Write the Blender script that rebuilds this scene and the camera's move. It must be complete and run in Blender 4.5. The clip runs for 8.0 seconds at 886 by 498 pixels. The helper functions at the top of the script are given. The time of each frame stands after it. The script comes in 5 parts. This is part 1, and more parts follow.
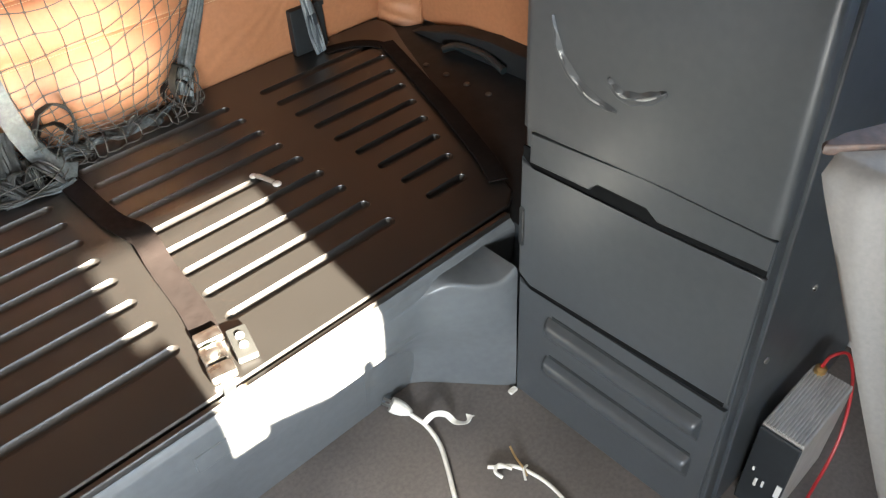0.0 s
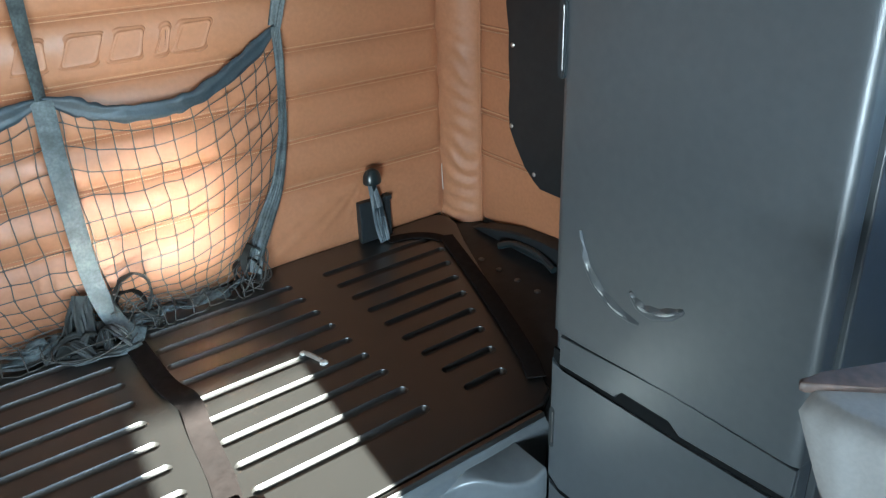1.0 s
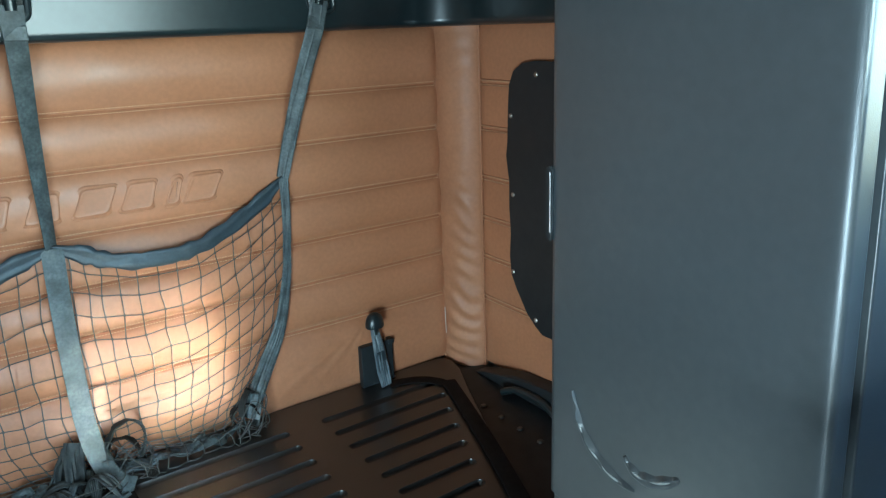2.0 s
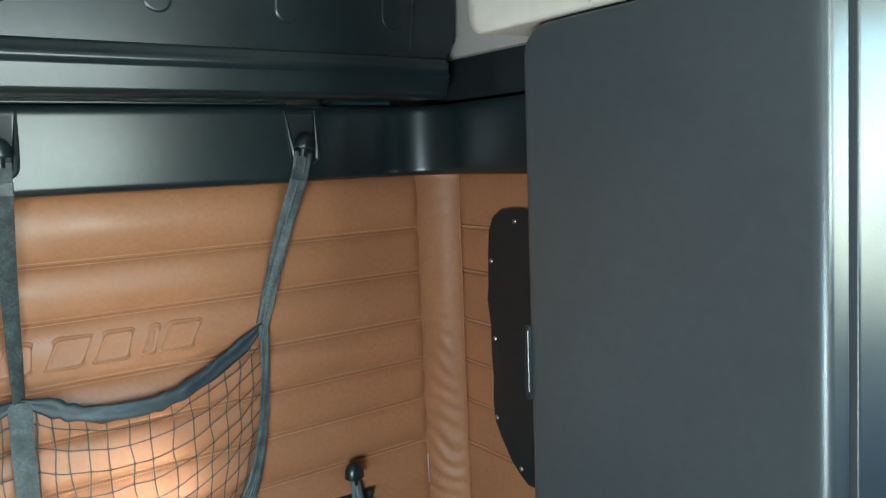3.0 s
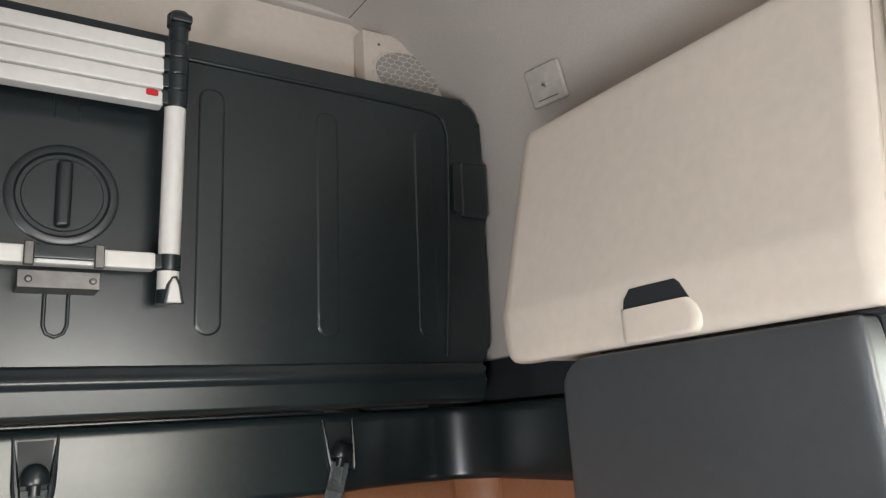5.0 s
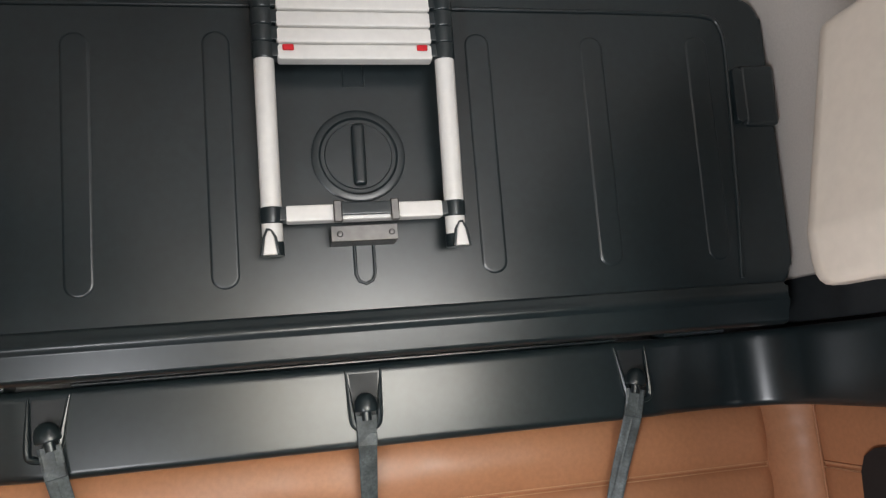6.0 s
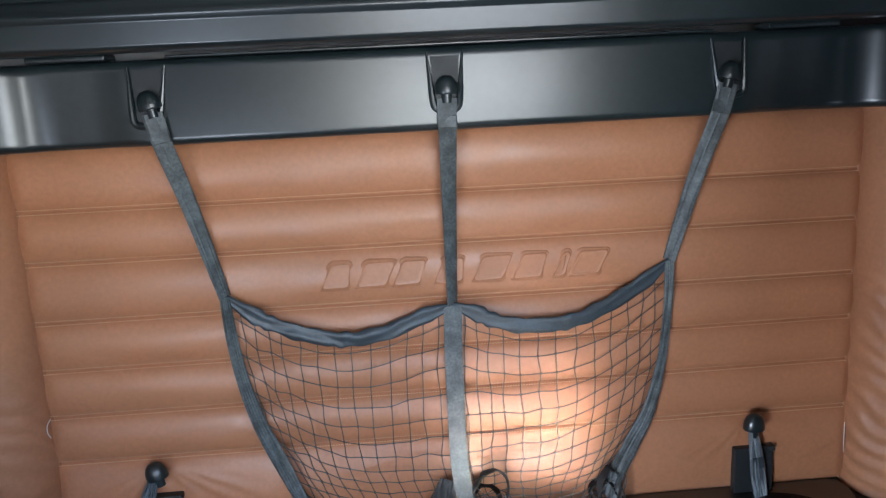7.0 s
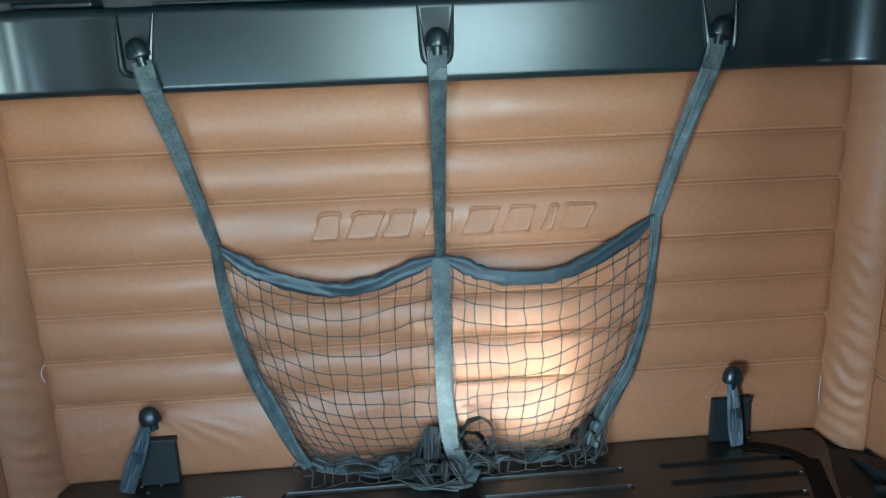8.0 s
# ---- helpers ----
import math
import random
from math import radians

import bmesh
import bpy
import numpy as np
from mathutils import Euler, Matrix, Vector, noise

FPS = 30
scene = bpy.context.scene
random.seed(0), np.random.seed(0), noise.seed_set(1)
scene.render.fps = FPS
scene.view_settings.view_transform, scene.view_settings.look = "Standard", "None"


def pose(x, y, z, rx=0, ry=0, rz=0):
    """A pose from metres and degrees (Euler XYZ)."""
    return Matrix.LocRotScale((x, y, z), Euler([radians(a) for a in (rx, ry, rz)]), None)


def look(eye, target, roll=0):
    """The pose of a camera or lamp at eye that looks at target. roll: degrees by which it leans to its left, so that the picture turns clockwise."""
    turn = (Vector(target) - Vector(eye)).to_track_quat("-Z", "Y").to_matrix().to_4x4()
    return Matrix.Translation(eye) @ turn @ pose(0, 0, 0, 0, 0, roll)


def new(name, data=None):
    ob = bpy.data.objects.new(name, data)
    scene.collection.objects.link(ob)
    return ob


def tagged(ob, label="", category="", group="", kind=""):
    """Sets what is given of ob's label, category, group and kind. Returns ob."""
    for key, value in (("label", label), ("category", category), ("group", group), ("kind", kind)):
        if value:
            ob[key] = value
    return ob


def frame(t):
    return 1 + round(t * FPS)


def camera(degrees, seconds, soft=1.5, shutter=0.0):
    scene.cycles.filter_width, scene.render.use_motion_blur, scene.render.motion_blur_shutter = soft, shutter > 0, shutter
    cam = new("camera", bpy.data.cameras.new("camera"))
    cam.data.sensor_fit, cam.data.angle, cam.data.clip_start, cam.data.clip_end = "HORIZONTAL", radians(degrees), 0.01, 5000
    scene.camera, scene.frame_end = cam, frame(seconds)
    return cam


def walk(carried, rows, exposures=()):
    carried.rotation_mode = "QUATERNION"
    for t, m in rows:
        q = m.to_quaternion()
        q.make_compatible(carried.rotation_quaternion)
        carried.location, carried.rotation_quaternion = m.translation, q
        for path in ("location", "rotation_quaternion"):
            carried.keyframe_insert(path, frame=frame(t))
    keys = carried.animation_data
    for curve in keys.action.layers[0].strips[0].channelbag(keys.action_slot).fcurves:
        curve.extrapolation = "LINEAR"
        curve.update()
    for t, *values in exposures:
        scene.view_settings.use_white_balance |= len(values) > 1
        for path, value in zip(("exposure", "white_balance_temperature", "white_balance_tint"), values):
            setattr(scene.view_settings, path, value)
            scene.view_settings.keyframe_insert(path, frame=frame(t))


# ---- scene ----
PATH = [
    (0, (-0.238, -1.637, 1.243), (0.747, -0.5, -0.075), -3.5),
    (0.5, (-0.222, -1.679, 1.271), (0.779, -0.351, 0.16), -3.3),
    (1, (-0.208, -1.701, 1.286), (0.815, -0.244, 0.376), -2.3),
    (1.5, (-0.194, -1.705, 1.302), (0.853, -0.172, 0.557), -2.3),
    (2.8, (-0.149, -1.722, 1.353), (0.991, -0.11, 1.033), -2.1),
    (3, (-0.153, -1.708, 1.36), (1.006, -0.097, 1.109), -2.3),
    (3.5, (-0.146, -1.699, 1.378), (1.027, -0.08, 1.318), -2.1),
    (4, (-0.134, -1.694, 1.401), (1.041, -0.082, 1.536), -2.1),
    (4.2, (-0.134, -1.694, 1.41), (1.042, -0.091, 1.629), -2.2),
    (5.3, (-0.166, -1.709, 1.451), (0.83, -0.049, 1.953), -3.9),
    (5.5, (-0.17, -1.704, 1.451), (0.689, 0.037, 1.933), -4.4),
    (5.7, (-0.163, -1.707, 1.452), (0.51, 0.123, 1.896), -4.9),
    (6, (-0.16, -1.706, 1.46), (0.263, 0.222, 1.778), -5.0),
    (6.1, (-0.163, -1.701, 1.456), (0.196, 0.25, 1.709), -5.0),
    (6.5, (-0.136, -1.702, 1.431), (0.042, 0.289, 1.348), -3.1),
    (7, (-0.13, -1.71, 1.387), (-0.007, 0.244, 0.979), -3.0),
    (7.5, (-0.126, -1.716, 1.395), (0.002, 0.21, 0.873), -3.0),
    (8, (-0.122, -1.731, 1.388), (0.013, 0.193, 0.859), -2.2),
]

# seconds, stops, kelvin, tint
EXPOSURES = [(0.0, 5.85, 6950, 12), (1.0, 5.56, 5550, -1), (1.5, 5.41, 5050, -10), (3.0, 5.16, 5800, -5), (3.5, 5.0, 6100, 9), (4.2, 4.93, 6350, 14), (5.5, 5.1, 6900, 15), (6.0, 5.13, 6700, 16), (6.5, 5.05, 6450, 20), (7.0, 5.1, 5800, 15), (7.5, 5.22, 5000, 0), (8.0, 5.28, 4850, -12)]
SUN_POWER = 4.2
WINDSCREEN_POWER = 1.25
SIDE_POWER = 1.9
PASSENGER_POWER = 0.07

cam = camera(61.6, 8.0, soft=1.3)
scene.cycles.blur_glossy = 0.0
walk(cam, [(t, look(eye, target, roll)) for t, eye, target, roll in PATH],
     exposures=EXPOSURES)

# ---- world, sun, window light and side fill ----
SUN_ELEVATION = radians(20.5)
world = bpy.data.worlds.new("sky")
scene.world = world
world.use_nodes = True
wn = world.node_tree
sky = wn.nodes.new("ShaderNodeTexSky")
sky.sky_type, sky.sun_disc = "NISHITA", False
sky.dust_density, sky.ozone_density = 0.0, 4.0
sky.sun_elevation, sky.sun_rotation = SUN_ELEVATION, radians(185)
wn.links.new(sky.outputs[0], wn.nodes["Background"].inputs[0])
wn.nodes["Background"].inputs[1].default_value = 0.05

sun_data = bpy.data.lights.new("sun", "SUN")
sun_data.energy, sun_data.angle, sun_data.color = SUN_POWER, radians(0.6), (1.0, 0.91, 0.77)
sun = new("sun", sun_data)
sun.matrix_world = look((-0.875, -10, 10.04 * math.tan(SUN_ELEVATION)), (0, 0, 0))


def area_lamp(name, eye, target, sx, sy, power, color):
    d = bpy.data.lights.new(name, "AREA")
    d.shape, d.size, d.size_y, d.energy, d.color = "RECTANGLE", sx, sy, power, color
    ob = new(name, d)
    ob.matrix_world = look(eye, target)
    return ob


area_lamp("windscreen_light", (0.44, -3.19, 1.29), (0.44, 0.0, 1.29), 1.08, 0.86, WINDSCREEN_POWER, (0.88, 0.95, 1.0))
area_lamp("passenger_window_light", (1.06, -2.04, 1.345), (0.0, -2.04, 1.345), 1.16, 0.39, PASSENGER_POWER, (0.88, 0.95, 1.0))
# added low fill on the left, standing in for bounced sunlight
area_lamp("side_fill_light", (-1.06, -2.40, 0.64), (0.0, -2.40, 0.64), 0.75, 0.46, SIDE_POWER, (0.88, 0.95, 1.0))


# ---- materials ----
def surface(name, color, rough=0.5, metal=0.0, vary=0.12, big=3.0, fine=60.0, bump=0.05, bump_scale=400.0,
            rough_vary=0.08, spec=0.5, wear=0.0, stretch=(1, 1, 1), relief=0.00022):
    """A surface with large stains, fine grain and relief, in metres."""
    m = bpy.data.materials.new(name)
    m.use_nodes = True
    n, l = m.node_tree.nodes, m.node_tree.links
    bsdf = n["Principled BSDF"]
    co = n.new("ShaderNodeTexCoord")
    mp = n.new("ShaderNodeMapping")
    mp.inputs["Scale"].default_value = stretch
    l.new(co.outputs["Object"], mp.inputs[0])

    def tex(scale, detail=4.0):
        t = n.new("ShaderNodeTexNoise")
        t.inputs["Scale"].default_value, t.inputs["Detail"].default_value = scale, detail
        l.new(mp.outputs[0], t.inputs["Vector"])
        return t.outputs[0]

    def ramp(src, lo, hi, a, b):
        r = n.new("ShaderNodeMapRange")
        for k, v in zip((1, 2, 3, 4), (lo, hi, a, b)):
            r.inputs[k].default_value = v
        l.new(src, r.inputs[0])
        return r.outputs[0]

    def times(a, b):
        q = n.new("ShaderNodeMath")
        q.operation = "MULTIPLY"
        l.new(a, q.inputs[0])
        l.new(b, q.inputs[1])
        return q.outputs[0]

    shade = times(ramp(tex(big), 0.3, 0.7, 1 - vary, 1 + vary), ramp(tex(fine, 2), 0.3, 0.7, 1 - vary * 0.6, 1 + vary * 0.6))
    mul = n.new("ShaderNodeVectorMath")
    mul.operation = "SCALE"
    mul.inputs[0].default_value = color
    l.new(shade, mul.inputs["Scale"])
    l.new(mul.outputs[0], bsdf.inputs["Base Color"])
    l.new(ramp(tex(big * 4, 6), 0.3, 0.7, max(rough - rough_vary, 0.03), min(rough + rough_vary + wear, 1)), bsdf.inputs["Roughness"])
    bsdf.inputs["Metallic"].default_value = metal
    bsdf.inputs["Specular IOR Level"].default_value = spec
    if bump:
        b = n.new("ShaderNodeBump")
        b.inputs["Strength"].default_value, b.inputs["Distance"].default_value = bump, relief
        l.new(tex(bump_scale, 3), b.inputs["Height"])
        l.new(b.outputs[0], bsdf.inputs["Normal"])
    return m


LEATHER = surface("tan_leather", (0.41, 0.180, 0.089), 0.42, vary=0.10, big=2.5, fine=90, bump=0.25, bump_scale=500)
LEATHER_PAD = surface("tan_leather_bolster", (0.39, 0.178, 0.092), 0.50, vary=0.10, big=3, fine=90, bump=0.25, bump_scale=500, spec=0.3)
THREAD_PALE = surface("white_thread", (0.75, 0.70, 0.64), 0.6, bump=0)
THREAD = surface("pale_thread", (0.62, 0.40, 0.24), 0.7, bump=0)
BLACK = surface("black_moulded_plastic", (0.012, 0.019, 0.021), 0.295, vary=0.2, bump=0.08, bump_scale=900, rough_vary=0.01, spec=0.6)
BLACK_MATT = surface("matt_black_plastic", (0.014, 0.017, 0.019), 0.55, vary=0.2, bump=0.15, bump_scale=700)
GAP = surface("black_gap", (0.005, 0.0055, 0.006), 0.85, bump=0, spec=0.1)
SHEET = surface("dark_deck_sheet", (0.0108, 0.0102, 0.0094), 0.42, vary=0.06, big=3, fine=500, bump=0.12, bump_scale=900, rough_vary=0.02, spec=0.5)
SHEET.node_tree.nodes["Principled BSDF"].inputs["Coat Weight"].default_value = 0.75
SHEET.node_tree.nodes["Principled BSDF"].inputs["Coat IOR"].default_value = 1.6
SHEET.node_tree.nodes["Principled BSDF"].inputs["Coat Roughness"].default_value = 0.30
GREY = surface("grey_grained_plastic", (0.052, 0.058, 0.063), 0.34, vary=0.10, big=2, bump=1.0, bump_scale=620, rough_vary=0.04, spec=0.65, relief=0.00020)
BASEGREY = surface("slate_grey_plastic", (0.095, 0.104, 0.109), 0.38, vary=0.12, big=3, bump=0.2, bump_scale=500)
CREAM = surface("cream_plastic", (0.60, 0.535, 0.46), 0.42, vary=0.05, big=2, bump=0.15, bump_scale=500)
LINER = surface("greige_headliner", (0.50, 0.46, 0.42), 0.85, vary=0.07, big=2, fine=200, bump=0.3, bump_scale=700)
MAT = surface("floor_mat", (0.115, 0.10, 0.092), 0.75, vary=0.22, big=4, fine=120, bump=0.4, bump_scale=350)
WEB = surface("blue_grey_webbing", (0.066, 0.079, 0.082), 0.52, vary=0.55, big=26, fine=160, bump=0.5, bump_scale=700)
WEB_DARK = surface("brown_black_webbing", (0.0080, 0.0056, 0.0050), 0.78, vary=0.22, big=14, fine=160, bump=0.5, bump_scale=700, spec=0.2)
WEB_BAND = surface("dark_folded_webbing", (0.034, 0.046, 0.055), 0.42, vary=0.25, big=14, fine=160, bump=0.4, bump_scale=700)
WEB_HEAP = surface("crumpled_grey_webbing", (0.030, 0.032, 0.031), 0.6, vary=0.4, big=30, fine=160, bump=0.5, bump_scale=500, spec=0.3)
WEB_SATIN = surface("satin_blue_webbing", (0.085, 0.105, 0.120), 0.36, vary=0.25, big=14, fine=160, bump=0.3, bump_scale=700, spec=0.7)
CORD = surface("dark_net_cord", (0.058, 0.054, 0.048), 0.6, vary=0.2, bump=0)
WHITE = surface("pale_painted_aluminium", (0.70, 0.68, 0.64), 0.38, vary=0.05, bump=0.05)
WIRE = surface("white_cable_plastic", (0.66, 0.64, 0.58), 0.45, vary=0.12, big=20, bump=0.05)
RED = surface("red_plastic", (0.62, 0.012, 0.02), 0.4, bump=0)
RED_LEAD = surface("red_cable", (0.30, 0.010, 0.012), 0.45, bump=0)
STEEL = surface("steel", (0.50, 0.48, 0.45), 0.32, metal=1.0, vary=0.15, big=20, bump=0.05)
DARKSTEEL = surface("dark_steel", (0.17, 0.165, 0.16), 0.42, metal=1.0, vary=0.15, big=20, bump=0.05)
SEATCLOTH = surface("pale_grey_seat_cloth", (0.165, 0.163, 0.160), 0.85, vary=0.10, big=6, fine=220, bump=0.6, bump_scale=420)
# brown that paints the shaded side of the seat's top edge
SEATSHADE = surface("brown_shaded_cloth", (0.055, 0.033, 0.025), 0.6, vary=0.5, big=14, fine=120, bump=0.4, bump_scale=300)
FINS = surface("ribbed_grey_aluminium", (0.46, 0.44, 0.40), 0.42, metal=0.35, vary=0.12, big=10, bump=0.05)
LINING = surface("dark_grey_side_lining", (0.022, 0.023, 0.026), 0.6, vary=0.08, bump=0.1)
PLAIN = surface("plain_closing_wall", (0.21, 0.215, 0.22), 0.7, vary=0.06, bump=0.1)


# ---- building helpers ----
def thing(name, at, label, category, group="", kind=""):
    ob = new(name)
    ob.location = at
    ob.empty_display_size = 0.05
    return tagged(ob, label, category, group, kind)


def mesh_of(name, bm, material, smooth=35):
    bmesh.ops.recalc_face_normals(bm, faces=bm.faces)
    me = bpy.data.meshes.new(name)
    bm.to_mesh(me)
    bm.free()
    me.materials.append(material)
    if smooth:
        me.polygons.foreach_set("use_smooth", [True] * len(me.polygons))
        me.set_sharp_from_angle(angle=radians(smooth))
        if len(me.polygons) < 3000:
            weigh_normals(me, math.cos(radians(smooth)))
    return me


def weigh_normals(me, limit):
    """Normals weighted by area, so that broad flat faces stay flat beside their rounded edges."""
    at = [[] for _ in me.vertices]
    info = [(Vector(p.normal), p.area) for p in me.polygons]
    for p in me.polygons:
        for v in p.vertices:
            at[v].append(p.index)
    out = []
    for p in me.polygons:
        n0 = info[p.index][0]
        for v in p.vertices:
            n = Vector((0, 0, 0))
            for q in at[v]:
                if info[q][0].dot(n0) > limit:
                    n += info[q][0] * info[q][1]
            out.append(n.normalized() if n.length > 0 else n0)
    me.normals_split_custom_set(out)


def part(name, bm, material, parent, label="", smooth=35):
    """Links a bmesh, given in world metres, as one mesh under a thing or a part."""
    ob = new(name, mesh_of(name, bm, material, smooth))
    ob.parent = parent
    off = Vector((0, 0, 0))
    up = parent
    while up is not None:
        off += up.location
        up = up.parent
    ob.data.transform(Matrix.Translation(-off))
    return tagged(ob, label)


def single(name, bm, material, label, category, group="", kind="", smooth=35):
    ob = new(name, mesh_of(name, bm, material, smooth))
    return tagged(ob, label, category, group, kind)


def nb():
    return bmesh.new()


def box(bm, lo, hi, bevel=0.0, seg=2, m=None):
    r = bmesh.ops.create_cube(bm, size=1.0)
    vs = r["verts"]
    for v in vs:
        v.co = Vector([(lo[k] + hi[k]) / 2 + v.co[k] * (hi[k] - lo[k]) for k in range(3)])
    if bevel:
        es = list({e for v in vs for e in v.link_edges})
        out = bmesh.ops.bevel(bm, geom=es, offset=bevel, segments=seg, affect="EDGES", profile=0.5)
        vs = list({v for f in out["faces"] for v in f.verts} | {v for v in vs if v.is_valid})
    if m is not None:
        for v in vs:
            v.co = m @ v.co
    return bm


def prism(bm, poly, axis, lo, hi, bevel=0.0, seg=2):
    """A polygon, in the two axes other than the given one, drawn out from lo to hi."""
    a = "xyz".index(axis)
    o = [k for k in range(3) if k != a]

    def at(p, h):
        c = [0, 0, 0]
        c[o[0]], c[o[1]], c[a] = p[0], p[1], h
        return c

    v0 = [bm.verts.new(at(p, lo)) for p in poly]
    v1 = [bm.verts.new(at(p, hi)) for p in poly]
    n = len(poly)
    fs = [bm.faces.new(v0), bm.faces.new(v1[::-1])]
    fs += [bm.faces.new((v0[k], v1[k], v1[(k + 1) % n], v0[(k + 1) % n])) for k in range(n)]
    if bevel:
        es = [e for f in fs[:2] for e in f.edges]
        bmesh.ops.bevel(bm, geom=list(set(es)), offset=bevel, segments=seg, affect="EDGES", profile=0.5)
    return bm


def rounded(lo, hi, r, n=5):
    """The outline of a rectangle with round corners."""
    out = []
    for cx, cy, a0 in ((hi[0] - r, hi[1] - r, 0), (lo[0] + r, hi[1] - r, 90), (lo[0] + r, lo[1] + r, 180), (hi[0] - r, lo[1] + r, 270)):
        for k in range(n + 1):
            a = radians(a0 + 90 * k / n)
            out.append((cx + r * math.cos(a), cy + r * math.sin(a)))
    return out


def smooth_path(pts, n=8):
    """A Catmull-Rom curve through points."""
    p = [Vector(q) for q in pts]
    p = [2 * p[0] - p[1]] + p + [2 * p[-1] - p[-2]]
    out = []
    for k in range(1, len(p) - 2):
        for s in range(n):
            t = s / n
            a, b, c, d = p[k - 1], p[k], p[k + 1], p[k + 2]
            out.append(0.5 * (2 * b + (c - a) * t + (2 * a - 5 * b + 4 * c - d) * t * t + (3 * b - a - 3 * c + d) * t ** 3))
    out.append(p[-2])
    return out


def tube(bm, pts, r, n=6, ends=True):
    pts = [Vector(p) for p in pts]
    rs = r if isinstance(r, (list, tuple)) else [r] * len(pts)
    rings, side = [], None
    for k, p in enumerate(pts):
        t = (pts[min(k + 1, len(pts) - 1)] - pts[max(k - 1, 0)]).normalized()
        if side is None:
            side = t.orthogonal().normalized()
        side = (side - t * side.dot(t)).normalized()
        up = t.cross(side)
        rings.append([bm.verts.new(p + rs[k] * (math.cos(2 * math.pi * j / n) * side + math.sin(2 * math.pi * j / n) * up)) for j in range(n)])
    for a, b in zip(rings, rings[1:]):
        for j in range(n):
            bm.faces.new((a[j], a[(j + 1) % n], b[(j + 1) % n], b[j]))
    if ends:
        bm.faces.new(rings[0][::-1])
        bm.faces.new(rings[-1])
    return bm


def ribbon(bm, pts, across, width, thick, ridge=0.0, folds=0.0):
    """A strap along pts. across: its crosswise direction, one or one for each point."""
    pts = [Vector(p) for p in pts]
    rings = []
    for k, p in enumerate(pts):
        t = (pts[min(k + 1, len(pts) - 1)] - pts[max(k - 1, 0)]).normalized()
        w = Vector(across[k] if isinstance(across, list) else across)
        w = (w - t * w.dot(t)).normalized()
        nn = t.cross(w)
        wd = width[k] if isinstance(width, (list, tuple)) else width
        if folds:
            prof = [(-0.5, 0.2)] + [(-0.46 + 0.92 * q / 10, 0.5 + folds * (q % 2) * (1 + 0.5 * math.sin(k * 0.35 + q))) for q in range(11)] + [(0.5, 0.2), (0.5, -0.5), (-0.5, -0.5)]
        else:
            prof = [(-0.5, 0.25), (-0.42, 0.5), (-0.1, 0.5 + ridge), (0.1, 0.5 + ridge), (0.42, 0.5), (0.5, 0.25), (0.5, -0.5), (-0.5, -0.5)]
        rings.append([bm.verts.new(p + w * wd * a + nn * thick * b) for a, b in prof])
    n = len(rings[0])
    for a, b in zip(rings, rings[1:]):
        for j in range(n):
            bm.faces.new((a[j], a[(j + 1) % n], b[(j + 1) % n], b[j]))
    bm.faces.new(rings[0][::-1])
    bm.faces.new(rings[-1])
    return bm


def lathe(bm, prof, m, n=20):
    """A profile of (radius, height) turned about z, placed by m."""
    rings = []
    for r, h in prof:
        if r < 1e-5:
            rings.append([bm.verts.new(m @ Vector((0, 0, h)))])
        else:
            rings.append([bm.verts.new(m @ Vector((r * math.cos(2 * math.pi * j / n), r * math.sin(2 * math.pi * j / n), h))) for j in range(n)])
    for a, b in zip(rings, rings[1:]):
        for j in range(n):
            q = [a[j % len(a)], a[(j + 1) % len(a)], b[(j + 1) % len(b)], b[j % len(b)]]
            q = list(dict.fromkeys(q))
            if len(q) > 2:
                bm.faces.new(q)
    for ring in (rings[0], rings[-1]):
        if len(ring) > 2:
            bm.faces.new(ring)
    return bm


def dome_screw(bm, at, normal, r):
    q = Vector(normal).to_track_quat("Z", "Y").to_matrix().to_4x4()
    lathe(bm, [(r, 0), (r, r * 0.25), (r * 0.7, r * 0.55), (0, r * 0.65)], Matrix.Translation(at) @ q, 12)
    return bm


def sheet(bm, fn, nu, nv, thick=None):
    """A grid fn(u, v), with a back at the offset thick."""
    g = [[bm.verts.new(fn(i / nu, j / nv)) for i in range(nu + 1)] for j in range(nv + 1)]
    for j in range(nv):
        for i in range(nu):
            bm.faces.new((g[j][i], g[j][i + 1], g[j + 1][i + 1], g[j + 1][i]))
    if thick is not None:
        t = Vector(thick)
        b = [[bm.verts.new(v.co + t) for v in (row[0], row[-1])] for row in (g[0], g[-1])]
        c = (b[0][0], b[0][1], b[1][1], b[1][0])
        bm.faces.new(c[::-1])
        bm.faces.new([*g[0], c[1], c[0]])
        bm.faces.new([*g[-1][::-1], c[3], c[2]])
        bm.faces.new([c[0], c[3], *[r[0] for r in g[::-1]]])
        bm.faces.new([c[2], c[1], *[r[-1] for r in g]])
    return bm


def wob(x, y, z=0.0):
    return noise.noise(Vector((x, y, z)))


# ---- the setting ----
DECK = 0.355
bm = nb()
box(bm, (-1.13, -3.30, -0.05), (1.13, 0.08, 0.0))
single("floor", bm, MAT, "dark grey-brown rubber mat over the cab floor", "floor", kind="structure")
bm = nb()
box(bm, (-1.13, 0.012, 0.0), (1.13, 0.08, 2.56))
single("wall_back", bm, PLAIN, "rear wall of the sleeper behind its upholstery", "wall", kind="structure")
bm = nb()
box(bm, (-1.0, -0.10, 1.60), (1.0, 0.008, 2.54), 0.006)
single("wall_back_upper", bm, CREAM, "pale beige lining of the rear wall above the bunk", "wall", kind="structure")
bm = nb()
box(bm, (-0.96, -0.125, 2.503), (0.96, -0.096, 2.52), 0.006)
